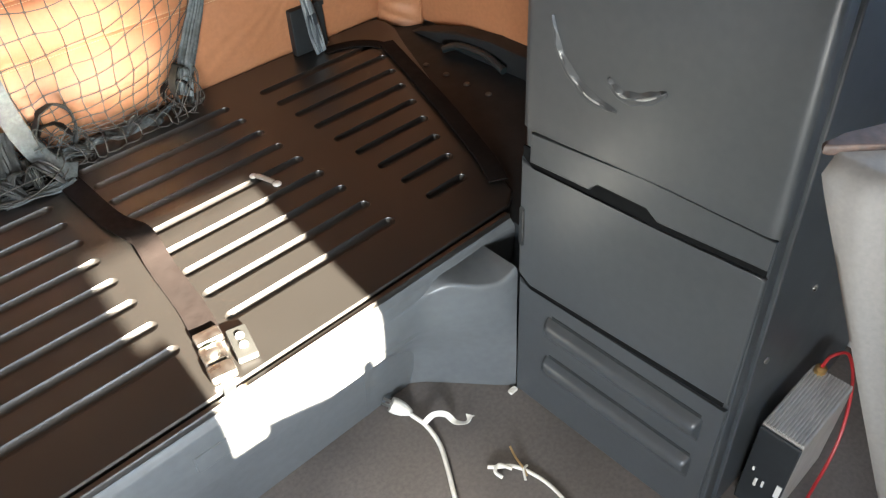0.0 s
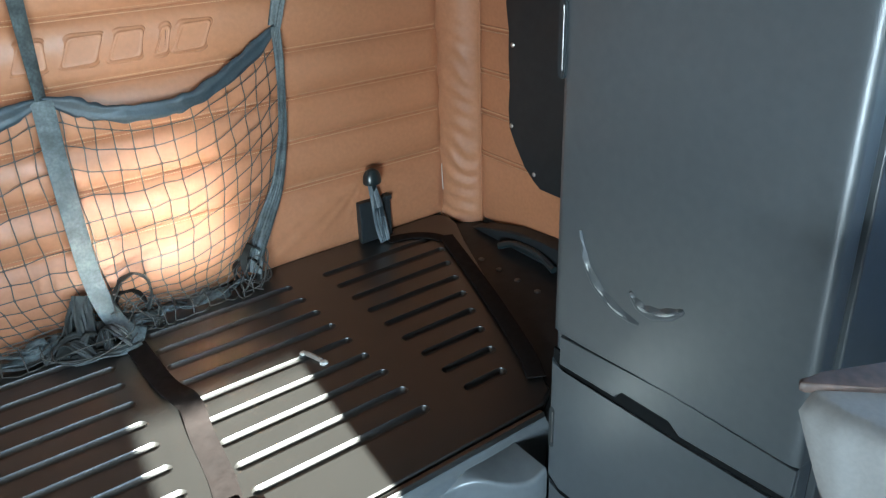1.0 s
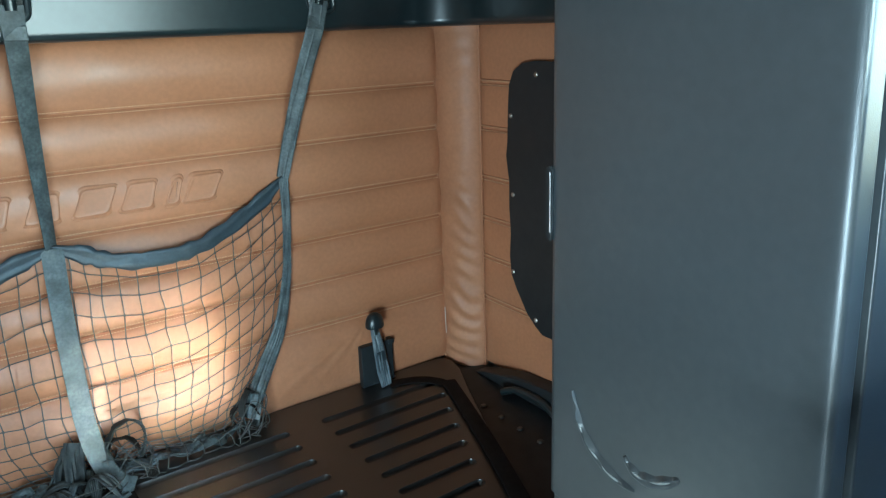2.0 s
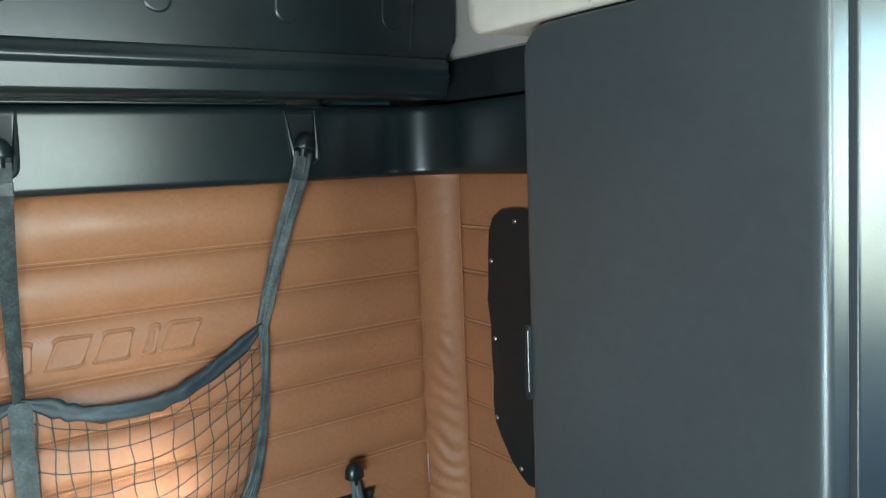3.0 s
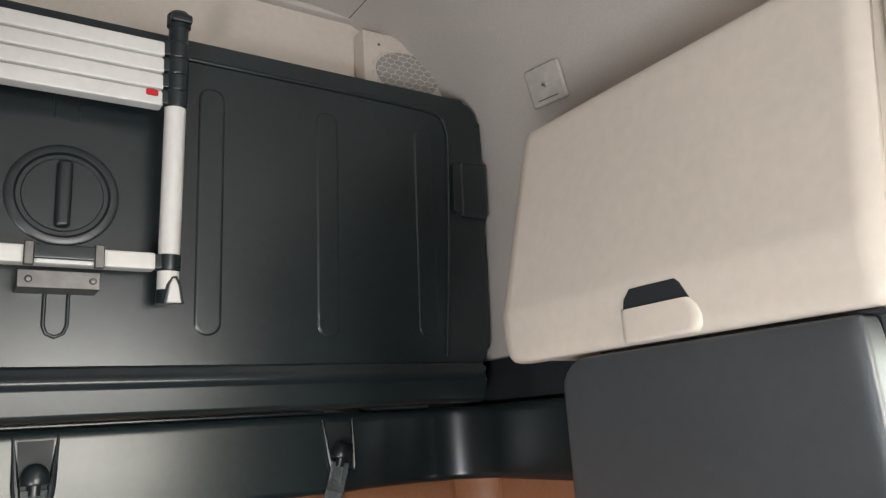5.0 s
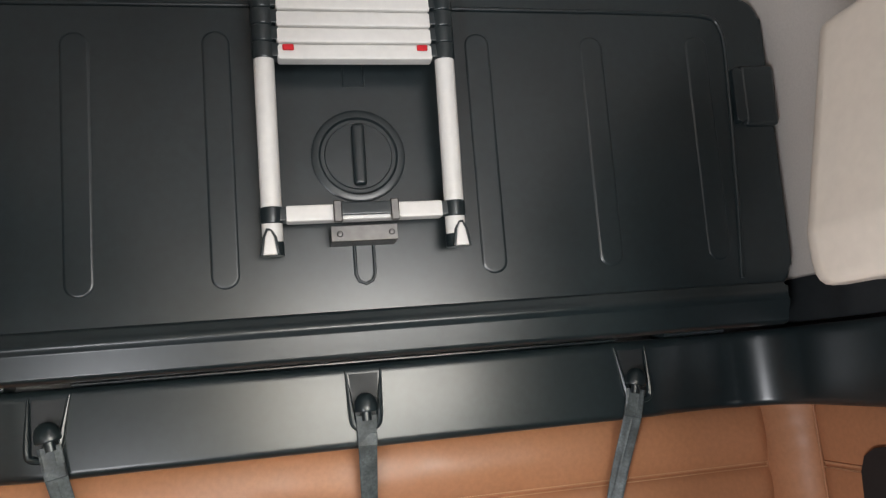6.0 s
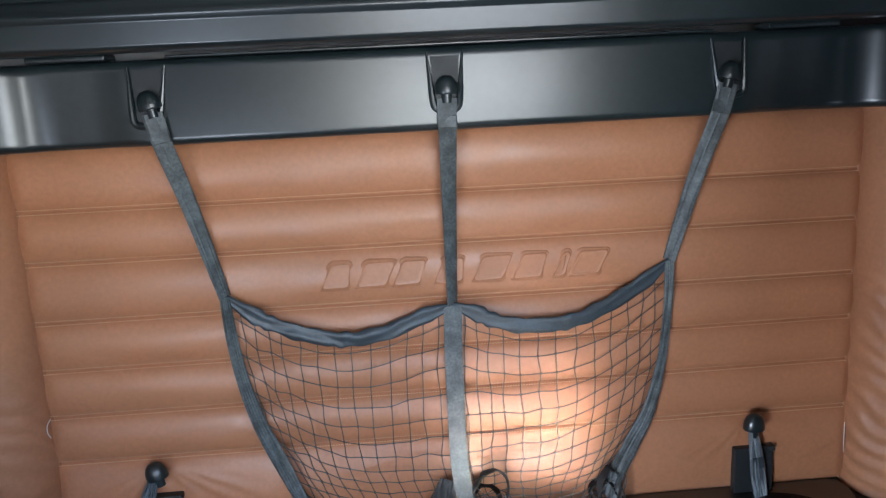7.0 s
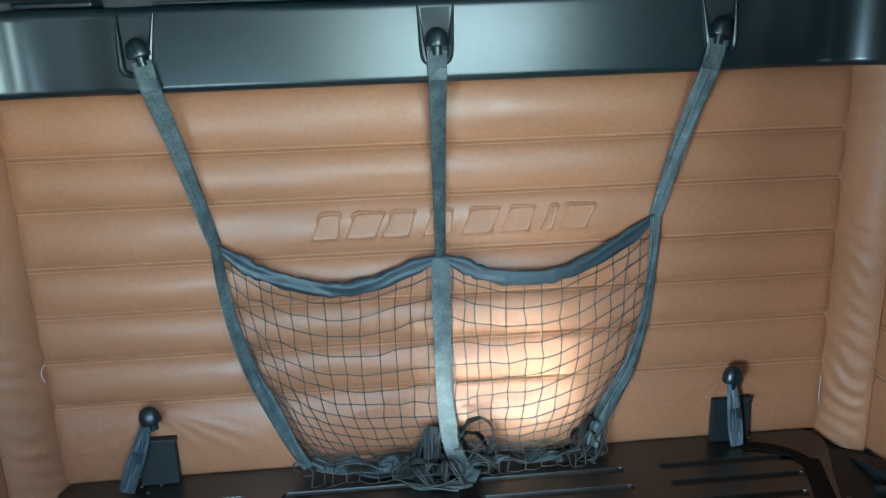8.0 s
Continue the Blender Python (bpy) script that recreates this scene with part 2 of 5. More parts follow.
single("trim", bm, LINER, "pale edge strip where rear lining meets the headliner", "trim", kind="structure")


def side_wall(name, s):
    bm = nb()
    x0, x1 = sorted((s * 1.075, s * 1.13))
    if s > 0:
        box(bm, (x0, -1.45, 0.0), (x1, 0.012, 2.2))
        box(bm, (x0, -3.2, 0.0), (x1, -1.45, 1.10))
        box(bm, (x0, -3.2, 1.56), (x1, -1.45, 2.2))
        box(bm, (x0, -3.2, 1.10), (x1, -2.66, 1.56))
        single(name, bm, PLAIN, "plain outer side wall with a passenger door window", "wall", kind="structure")
        return
    # the low opening on the left is added to suit the side fill
    box(bm, (x0, -2.0, 0.0), (x1, 0.012, 2.2))
    box(bm, (x0, -3.2, 0.0), (x1, -2.0, 0.38))
    box(bm, (x0, -3.2, 0.90), (x1, -2.0, 2.2))
    box(bm, (x0, -3.2, 0.38), (x1, -2.85, 0.90))
    single(name, bm, LINING, "plain dark grey side wall with an added low opening", "wall", kind="structure")


side_wall("wall_right", 1)
side_wall("wall_left", -1)
WS_LOW, WS_HIGH = 0.84, 1.74
bm = nb()
box(bm, (-1.13, -3.30, 0.0), (1.13, -3.20, WS_LOW))
box(bm, (-1.13, -3.30, WS_LOW), (-0.31, -3.20, WS_HIGH))
box(bm, (1.0, -3.30, WS_LOW), (1.13, -3.20, WS_HIGH))
single("wall_front", bm, LINING, "plain dark front wall with a wide windscreen opening", "wall", kind="structure")
# unseen; given the pale liner to brighten what the glossy bunk reflects
bm = nb()
box(bm, (-1.13, -3.30, WS_HIGH), (1.13, -3.20, 2.62))
single("wall_front_upper", bm, LINER, "unseen front wall above the windscreen, made pale to brighten reflections", "wall", kind="structure")
# unseen panel added outside so the taller opening lets in no extra sun
bm = nb()
box(bm, (-1.13, -3.56, 1.527), (1.13, -3.54, 2.06), 0.004)
box(bm, (-1.13, -3.545, 2.03), (1.13, -3.29, 2.06), 0.004)
single("sun_stop_panel", bm, LINING, "added unseen dark panel that keeps sun out of the windscreen's upper part", "visor", kind="structure")
# unseen boards added to block the sun and outline its patch on the deck
bm = nb()
prism(bm, [(-0.194, 0.0), (-0.194, 0.804), (-0.127, 0.800), (-0.124, 0.828), (0.066, 0.765), (0.070, 0.808), (0.094, 0.806), (0.096, 0.762), (0.112, 0.750), (0.118, 0.794), (1.07, 0.794), (1.07, 0.0)], "y", -2.46, -2.40)
box(bm, (0.125, -2.36, 0.0), (1.06, -2.30, 1.090), 0.01)
box(bm, (-0.44, -2.01, 0.0), (-0.152, -1.95, 0.823), 0.002)
single("sun_blockers", bm, PLAIN, "added unseen half-height boards that cut the outline of the sun patch", "wall", kind="structure")

CEIL = [(1.0, 1.97), (0.995, 2.12), (0.965, 2.25), (0.90, 2.37), (0.80, 2.455), (0.68, 2.505), (0.45, 2.53), (0.0, 2.54)]
CEIL = CEIL + [(-x, z) for x, z in CEIL[-2::-1]]
bm = nb()
outer = [(x * 1.06, z + 0.06 if abs(x) < 0.99 else z) for x, z in CEIL]
rows_in = [[bm.verts.new((x, y, z)) for x, z in CEIL] for y in (0.012, -1.0, -2.0, -3.2)]
rows_out = [[bm.verts.new((x, y, z)) for x, z in outer] for y in (0.012, -1.0, -2.0, -3.2)]
for rows in (rows_in, rows_out):
    for a, b in zip(rows, rows[1:]):
        for k in range(len(a) - 1):
            bm.faces.new((a[k], a[k + 1], b[k + 1], b[k]))
for a, b in ((rows_in[0], rows_out[0]), (rows_in[-1], rows_out[-1])):
    for k in range(len(a) - 1):
        bm.faces.new((a[k], a[k + 1], b[k + 1], b[k]))
for k in (0, -1):
    for j in range(3):
        bm.faces.new((rows_in[j][k], rows_in[j + 1][k], rows_out[j + 1][k], rows_out[j][k]))
single("ceiling", bm, LINER, "curved greige fabric headliner of the sleeper", "ceiling", kind="structure", smooth=60)
for s in (1, -1):
    bm = nb()
    x0, x1 = sorted((s * 1.0, s * 1.074))
    box(bm, (x0, -0.92, 1.60), (x1, -0.01, 2.02), 0.006)
    single("wall_side_upper", bm, LINER, "greige lining of the side wall above the black ledge", "wall", kind="structure")
    bm = nb()
    tube(bm, [(s * 0.668, y, 2.508) for y in (-0.125, -1.0, -2.0, -3.19)], 0.0022, 6)
    single("headliner_seam", bm, BLACK_MATT, "thin dark seam between two headliner panels", "seam", kind="structure")

# ---- upholstery ----
SEAMS = [0.352, 0.557, 0.680, 0.793, 0.908, 1.044, 1.164, 1.312]
# how much higher a seam of the rear panel lies at its two ends
SAG = [(0, 0), (0.010, 0.000), (0.004, 0.002), (0.005, 0.001), (0.0075, 0.000), (0.011, 0.000), (0.010, -0.002), (0, 0)]


def channel(origin, along, normal, length, z0, z1, depth, seed, wrinkles=(), sag=((0, 0), (0, 0))):
    """One stuffed row of an upholstered panel."""
    o, a, nrm = Vector(origin), Vector(along), Vector(normal)

    def fn(u, v):
        s = max(math.sin(math.pi * v), 0.0) ** 0.55
        e = min(1.0, min(u, 1 - u) * length / 0.03) ** 0.5
        x = u * length
        d = depth * s * (0.35 + 0.65 * e) + 0.0025 * s * wob(x * 5, v * 2, seed) + 0.0012 * s * wob(x * 22, v * 5, seed + 9)
        zz = z0 + (z1 - z0) * v
        for cx, cz, tx, tz, run, wide, amp in wrinkles:
            dx, dz = o.x + x - cx, zz - cz
            far = dx * tx + dz * tz
            if -0.02 < far < run:
                off = dz * tx - dx * tz + 0.10 * far * far / run * tx + 0.004 * wob(far * 14, cx * 9, cz)
                w = wide * (0.45 + 0.9 * far / run)
                if abs(off) < 3 * w:
                    d += amp * min(1.0, 6 * v, 9 - 9 * v) * math.exp(-(off / w) ** 2) * min(1.0, max(0.0, far + 0.02) / 0.04) * (1 - max(0.0, far) / run) ** 0.8
        p = o + a * x + nrm * d
        lo, hi = (q[0] * (1 - u) + q[1] * u for q in sag)
        p.z = (z0 + lo) * (1 - v) + (z1 + hi) * v
        return p

    return sheet(nb(), fn, max(24, int(length * (210 if wrinkles else 70))), 30 if wrinkles else 14, -nrm * 0.011)


def upholstery(name, origin, along, normal, length, seams, label, depth, wr, sags=None):
    sags = sags or [(0, 0)] * len(seams)
    t = thing(name, (origin[0], origin[1], seams[0]), label, "wall panel")
    for k in range(len(seams) - 1):
        part("channel", channel(origin, along, normal, length, seams[k], seams[k + 1], depth * (1.15 if k == 0 else 1), k * 3.1, wr if k == 0 else (), sags[k:k + 2]), LEATHER, t)
    for z, (end0, end1) in zip(seams[1:-1], sags[1:-1]):
        bm = nb()
        o, a, nrm = Vector(origin), Vector(along), Vector(normal)
        pts = [o + a * s + nrm * 0.0015 for s in np.linspace(0.004, length - 0.004, 30)]
        for k, p in enumerate(pts):
            p.z = z + end0 + (end1 - end0) * k / 29
        ribbon(bm, pts, (0, 0, 1), 0.0175, 0.0085, -0.9)
        piping = part("seam", bm, LEATHER, t)
        verts, faces = [], []
        stitch_mesh(verts, faces, o, a, nrm, length, z + end0, end1 - end0)
        me = bpy.data.meshes.new("stitching")
        me.from_pydata(verts, [], faces)
        me.materials.append(THREAD)
        ob = new("stitching", me)
        ob.parent = piping
        ob.matrix_parent_inverse = Matrix.Translation(-Vector(t.location))
        tagged(ob, "pale double row of stitching", kind="stuff")
    return t


def stitch_mesh(verts, faces, o, a, nrm, length, z, rise):
    up = Vector((0, 0, 1))
    for dz in (-0.0052, 0.0052):
        k = 0.006
        while k < length - 0.006:
            c = o + a * k + nrm * 0.0059
            c.z = z + dz + rise * k / length
            b = len(verts)
            for sx in (-0.0024, 0.0024):
                for sy in (-0.0005, 0.0008):
                    for sz in (-0.0007, 0.0007):
                        verts.append(c + a * sx + nrm * sy + up * sz)
            faces.extend([(b, b + 1, b + 3, b + 2), (b + 4, b + 6, b + 7, b + 5), (b, b + 4, b + 5, b + 1), (b + 2, b + 3, b + 7, b + 6), (b + 1, b + 5, b + 7, b + 3), (b, b + 2, b + 6, b + 4)])
            k += 0.0066


def fan(cx, cz, spokes):
    """Creases that run out from a pinched point: angle, length, width, height."""
    return [(cx + 0.018 * math.cos(radians(a)), cz + 0.018 * math.sin(radians(a)), math.cos(radians(a)), math.sin(radians(a)), run, wide, amp) for a, run, wide, amp in spokes]


WRINKLES = fan(-0.732, 0.545, [(176, 0.08, 0.006, 0.003), (188, 0.15, 0.007, 0.0042), (199, 0.19, 0.008, 0.0046), (212, 0.17, 0.007, 0.0040), (226, 0.20, 0.009, 0.0042), (243, 0.12, 0.007, 0.0034),
                               (4, 0.07, 0.005, 0.0028), (-7, 0.20, 0.008, 0.0044), (-17, 0.30, 0.011, 0.0048), (-28, 0.26, 0.010, 0.0044), (-42, 0.15, 0.008, 0.0036)])
WRINKLES += fan(0.725, 0.545, [(178, 0.10, 0.006, 0.003), (187, 0.22, 0.009, 0.0046), (195, 0.33, 0.013, 0.0054), (204, 0.36, 0.014, 0.0052), (215, 0.22, 0.010, 0.0044), (232, 0.12, 0.007, 0.0036),
                               (2, 0.06, 0.005, 0.0028), (-9, 0.13, 0.007, 0.0042), (-22, 0.17, 0.009, 0.0044), (-38, 0.14, 0.008, 0.0040), (-55, 0.08, 0.006, 0.0030)])
WRINKLES += [(0.02, 0.500, 0.99, 0.10, 0.32, 0.010, 0.0040), (0.03, 0.462, 0.995, -0.06, 0.28, 0.009, 0.0036), (0.34, 0.440, -0.98, 0.16, 0.24, 0.009, 0.0034),
             (-0.12, 0.520, -0.99, -0.12, 0.30, 0.011, 0.0036), (-0.42, 0.455, 0.98, 0.12, 0.26, 0.010, 0.0034), (0.95, 0.470, -0.96, -0.28, 0.14, 0.009, 0.0036), (-0.94, 0.440, 0.97, 0.22, 0.12, 0.008, 0.0030)]

back_panel = upholstery("upholstered_back_panel", (-0.975, 0.0, 0), (1, 0, 0), (0, -1, 0), 1.965, SEAMS,
                        "tan leather rear wall panel quilted in horizontal channels with pale stitching", 0.023,
                        WRINKLES, SAG)
upholstery("upholstered_side_panel", (1.064, -0.108, 0), (0, -1, 0), (-1, 0, 0), 0.88, SEAMS,
           "tan leather side wall panel quilted in horizontal channels", 0.010, [])
upholstery("upholstered_side_panel", (-1.064, -0.988, 0), (0, 1, 0), (1, 0, 0), 0.88, SEAMS,
           "tan leather quilted side wall panel away from the closet", 0.010, [])


def bolster(s):
    a, b = Vector((0.988 if s > 0 else -0.972, 0.004, 0)), Vector((s * 1.064, -0.110, 0))
    nrm = Vector((-s * 0.84, -0.545, 0))

    def fn(u, v):
        z = 0.339 + 0.973 * v
        low = max(0.0, 0.75 - v)
        d = 0.026 * math.sin(math.pi * u) ** 0.7 + 0.0120 * min(0.6, low + 0.10) * math.sin(z * 125 + s * u * 7.5 + 6 * wob(z * 5, u * 1.5)) * math.sin(math.pi * u) ** 0.7 * (0.5 + 0.9 * abs(wob(z * 3, 7.0)))
        d += 0.003 * wob(z * 6, u * 2, 4.0 + s) * math.sin(math.pi * u)
        p = a.lerp(b, u) + nrm * d
        p.z = z
        return p

    t = thing("corner_bolster", (a.x, a.y, 0.339), "wrinkled tan leather bolster padding the rear corner", "corner padding", group="corner bolsters")
    part("pad", sheet(nb(), fn, 16, 140, -nrm * 0.01), LEATHER_PAD, t, smooth=50)
    for end, u in ((a, 0.03), (b, 0.97)):
        bm = nb()
        tube(bm, [fn(u, k / 60) + nrm * 0.0015 for k in range(61)], 0.0026, 8)
        part("piping", bm, LEATHER_PAD, t, smooth=60)
    bm = nb()
    if s > 0:
        pts = [(0.974, -0.028, 0.520), (0.973, -0.030, 0.475), (0.975, -0.029, 0.438)]
    else:
        pts = [(-0.960, -0.030, 0.693), (-0.969, -0.032, 0.678), (-0.971, -0.032, 0.660), (-0.966, -0.030, 0.645)]
    tube(bm, smooth_path(pts, 6), 0.0011, 6)
    part("loose_thread", bm, THREAD_PALE, t, "short pale loose thread")


bolster(1)
bolster(-1)

# raised lettering of the maker stands as plain slanted blocks
GLYPH_X = [-0.312, -0.232, -0.146, -0.050, 0.042, 0.136, 0.232, 0.272]
for k, gx in enumerate(GLYPH_X):
    w = (0.066, 0.072, 0.066, 0.070, 0.072, 0.070, 0.030, 0.072)[k]
    z0, z1, sl = 0.953 - 0.010 * gx, 1.012 - 0.010 * gx, 0.026
    bm = nb()
    top = (0.70, 1.0, 0.86)[k % 3]
    corners = [(gx, z0), (gx + w, z0), (gx + w * top + sl, z1), (gx + sl, z1)]
    loop = []
    for j in range(4):
        p, c, q = (Vector((*corners[(j + d) % 4], 0)) for d in (-1, 0, 1))
        r = 0.012
        e0, e1 = c + (p - c).normalized() * r, c + (q - c).normalized() * r
        for m in range(5):
            f = m / 4
            loop.append((1 - f) ** 2 * e0 + 2 * f * (1 - f) * c + f * f * e1)
    mid = sum(loop, Vector()) / len(loop)
    rings = []
    for grow, out in ((0.010, -0.006), (0.007, 0.0002), (0.003, 0.0012), (0.0, 0.0020), (-0.0012, 0.0046), (-0.003, 0.0056), (-0.007, 0.0053), (-0.010, 0.0040)):
        ring = []
        for p in loop:
            d = p - mid
            ring.append(bm.verts.new((p.x + grow * d.x / max(d.length, 0.012), -0.0208 - out, p.y + grow * d.y / max(d.length, 0.012))))
        rings.append(ring)
    for a, b in zip(rings, rings[1:]):
        for q in range(len(a)):
            r = (q + 1) % len(a)
            bm.faces.new((a[q], a[r], b[r], b[q]))
    bm.faces.new(rings[-1])
    bm.faces.new(rings[0][::-1])
    part("embossed_block", bm, LEATHER, back_panel, "plain slanted block embossed in the leather" if k == 0 else "", smooth=70)

# ---- black ledge round the rear ----
LEDGE = [(0.016, 1.310), (0.066, 1.3095), (0.076, 1.312), (0.081, 1.318), (0.082, 1.324), (0.0822, 1.328), (0.0836, 1.464), (0.0836, 1.468), (0.0830, 1.476), (0.079, 1.484), (0.070, 1.488), (0.016, 1.489)]
ledge = thing("ledge_trim", (0, 0, 1.308), "glossy black moulded ledge running round the rear of the sleeper", "wall trim")
path = []
for k in range(9):
    path.append((Vector((1.064, -0.98 + k * 0.09, 0)), Vector((-1, 0, 0))))
for k in range(17):
    a = radians(90 * k / 16)
    path.append((Vector((0.864 + 0.20 * math.cos(a), -0.204 + 0.20 * math.sin(a), 0)), Vector((-math.cos(a), -math.sin(a), 0))))
half = path[:]
for x in np.linspace(0.84, 0.0, 29):
    half.append((Vector((x, -0.004, 0)), Vector((0, -1, 0))))
full = half + [(Vector((-p.x, p.y, 0)), Vector((-n.x, n.y, 0))) for p, n in half[-2::-1]]
bm = nb()
rings = []
for p, n in full:
    # beyond the outer hooks the face leans in towards its foot
    f = max(0.0, min(1.0, (abs(p.x) - 0.66) / 0.07)) * max(0.0, min(1.0, (0.90 - abs(p.x)) / 0.07))
    f = f * f * (3 - 2 * f)
    rings.append([bm.verts.new(p + n * (d - (0.020 * f * (1.484 - z) / 0.16 if d > 0.05 else 0.0)) + Vector((0, 0, z))) for d, z in LEDGE])
for a, b in zip(rings, rings[1:]):
    for j in range(len(LEDGE)):
        q = (j + 1) % len(LEDGE)
        bm.faces.new((a[j], a[q], b[q], b[j]))
bm.faces.new(rings[0])
bm.faces.new(rings[-1][::-1])
part("moulding", bm, BLACK, ledge, smooth=50)
for s in (1, -1):
    bm = nb()
    box(bm, (s * 0.70, -0.100, 1.4885) if s > 0 else (-0.86, -0.100, 1.4885), (s * 0.86 if s > 0 else -0.70, -0.03, 1.503), 0.005)
    part("end_strip", bm, BLACK, ledge)
for s in (1, -1):
    bm = nb()
    box(bm, (min(s * 1.02, s * 1.072), -0.98, 1.497), (max(s * 1.02, s * 1.072), -0.05, 1.599))
    part("side_filler", bm, BLACK_MATT, ledge)
bm = nb()
box(bm, (-0.584, -0.088, 1.4888), (0.584, -0.03, 1.4945), 0.0015, 1)
part("hinge_lip", bm, BLACK, ledge)


def ledge_y(z):
    return -0.004 - (0.082 + 0.002 * (z - 1.322) / 0.133)


# ---- net hooks in pockets of the ledge ----
def pocket(x, skew):
    pts = []
    for px, z in ((-0.038, 1.474), (-0.034, 1.430), (-0.030, 1.385), (-0.024, 1.358), (0.0, 1.352), (0.024, 1.358), (0.030, 1.385), (0.034, 1.430), (0.038, 1.474)):
        pts.append(Vector((x + px + skew * (z - 1.41), ledge_y(min(z, 1.44)) - 0.004, z)))
    bm = nb()
    curve = smooth_path(pts, 5)
    n = len(curve)
    tube(bm, curve, [0.0075 * min(1, 0.25 + 3 * min(k, n - 1 - k) / n) for k in range(n)], 10)
    p = part("pocket_rim", bm, BLACK, ledge)
    bm = nb()
    quad = [(x - 0.031 + skew * .05, 1.466), (x - 0.024, 1.362), (x + 0.024, 1.362), (x + 0.031 + skew * .05, 1.466)]
    vs = [bm.verts.new((q[0], ledge_y(min(q[1], 1.44)) - 0.0025, q[1])) for q in quad]
    ws = [bm.verts.new((q[0], ledge_y(min(q[1], 1.44)) + 0.006, q[1])) for q in quad]
    bm.faces.new(vs)
    bm.faces.new(ws[::-1])
    for k in range(4):
        bm.faces.new((vs[k], ws[k], ws[(k + 1) % 4], vs[(k + 1) % 4]))
    part("pocket_back", bm, BLACK_MATT, ledge)


def hook_dome(name, at, lean, r, parent):
    bm = nb()
    m = Matrix.Translation(at) @ Euler((0, lean, 0)).to_matrix().to_4x4()
    prof = [(r * 0.42, -1.45 * r), (r * 0.45, -0.68 * r), (r * 0.98, -0.66 * r), (r * 1.06, -0.52 * r), (r * 1.04, -0.15 * r), (r * 0.95, 0.30 * r), (r * 0.74, 0.68 * r), (r * 0.42, 0.92 * r), (0, 1.0 * r)]
    lathe(bm, prof, m @ Matrix.Diagonal((1, 0.8, 1, 1)), 22)
    return part(name, bm, BLACK, parent, "rounded black plastic cap")


HOOKS = [(-0.621, -0.30), (-0.004, 0.0), (0.614, 0.30)]
for hx, lean in HOOKS:
    pocket(hx + 0.005 * (hx > 0) - 0.008 * (hx < -0.1), 0.10 * (hx < -0.1) - 0.10 * (hx > 0))

# ---- cargo net ----
net = thing("cargo_net", (0, -0.05, DECK), "blue-grey webbing cargo net hung from three hooks against the leather", "cargo net")
NET_L, NET_C, NET_R = Vector((-0.529, -0.034, 0.957)), Vector((-0.009, -0.036, 0.902)), Vector((0.509, -0.036, 0.975))
for (hx, lean), low in zip(HOOKS, (NET_L, NET_C, NET_R)):
    hook_dome("hook_cap", (hx, -0.108, 1.402), lean * 0.7, 0.0235, net)
    bm = nb()
    top = Vector((hx + (low.x - hx) * 0.03, -0.106, 1.378))
    mid = Vector((hx + (low.x - hx) * 0.16, -0.096, 1.312))
    pts = smooth_path([top, mid, mid.lerp(low, 0.35) + Vector((0, 0.012, 0)), mid.lerp(low, 0.7) + Vector((0, 0.008, 0)), low], 6)
    n = len(pts)
    ac = [Vector((1, 0.0 + (0.9 if hx else 0.1) * (k / n) * (1 if hx < 0 else -1), 0)) for k in range(n)]
    w = [0.044 - (0.014 * k / n if hx else 0.002 * k / n) for k in range(n)]
    ribbon(bm, pts, ac, w, 0.0028, 0.25, 0.32 if hx < -0.1 or hx > 0.1 else 0.0)
    part("hanging_strap", bm, WEB, net)
    bm = nb()
    box(bm, (-0.021, -0.004, -0.014), (0.021, 0.004, 0.014), 0.002, 1,
        Matrix.Translation(top.lerp(mid, 0.75)) @ Euler((0, -(low.x - hx) * 2.4, 0)).to_matrix().to_4x4())
    part("strap_stitch_patch", bm, WEB, net)

SIDE_L = smooth_path([NET_L, (-0.522, -0.034, 0.85), (-0.505, -0.034, 0.74), (-0.478, -0.036, 0.64), (-0.437, -0.042, 0.54), (-0.395, -0.05, 0.44), (-0.362, -0.058, 0.385)], 6)
SIDE_R = smooth_path([NET_R, (0.507, -0.036, 0.882), (0.500, -0.036, 0.80), (0.489, -0.038, 0.720), (0.457, -0.044, 0.605), (0.414, -0.050, 0.525), (0.372, -0.058, 0.450), (0.350, -0.066, 0.395)], 6)
MIDDLE = smooth_path([NET_C, (-0.013, -0.040, 0.78), (-0.014, -0.046, 0.62), (-0.012, -0.056, 0.50), (0.000, -0.080, 0.42), (0.024, -0.118, 0.378), (0.052, -0.135, 0.366)], 6)
TOP_L = smooth_path([NET_L, (-0.47, -0.040, 0.912), (-0.41, -0.044, 0.880), (-0.33, -0.050, 0.852), (-0.25, -0.054, 0.842), (-0.16, -0.050, 0.852), (-0.08, -0.044, 0.882), NET_C], 6)
TOP_R = smooth_path([NET_C, (0.045, -0.044, 0.880), (0.105, -0.050, 0.854), (0.19, -0.054, 0.842), (0.28, -0.052, 0.850), (0.37, -0.046, 0.883), (0.445, -0.040, 0.926), NET_R], 6)
for name, pts, wd in (("side_strap", SIDE_L, 0.033), ("side_strap", SIDE_R, 0.033), ("middle_strap", MIDDLE, 0.043)):
    bm = nb()
    n = len(pts)
    tw = 0.55 if name == "side_strap" else 0.08
    ac = [Vector((1, tw * math.sin(k / n * 5), 0.12 * math.sin(k / n * 7))) for k in range(n)]
    ribbon(bm, [p + Vector((0, -0.006, 0)) for p in pts], ac, [wd * (0.72 + 0.45 * min(1, 1.5 * k / n)) if name == "side_strap" else wd for k in range(n)], 0.0028, 0.25, 0.55 if name == "side_strap" else 0.0)
    part(name, bm, WEB, net)
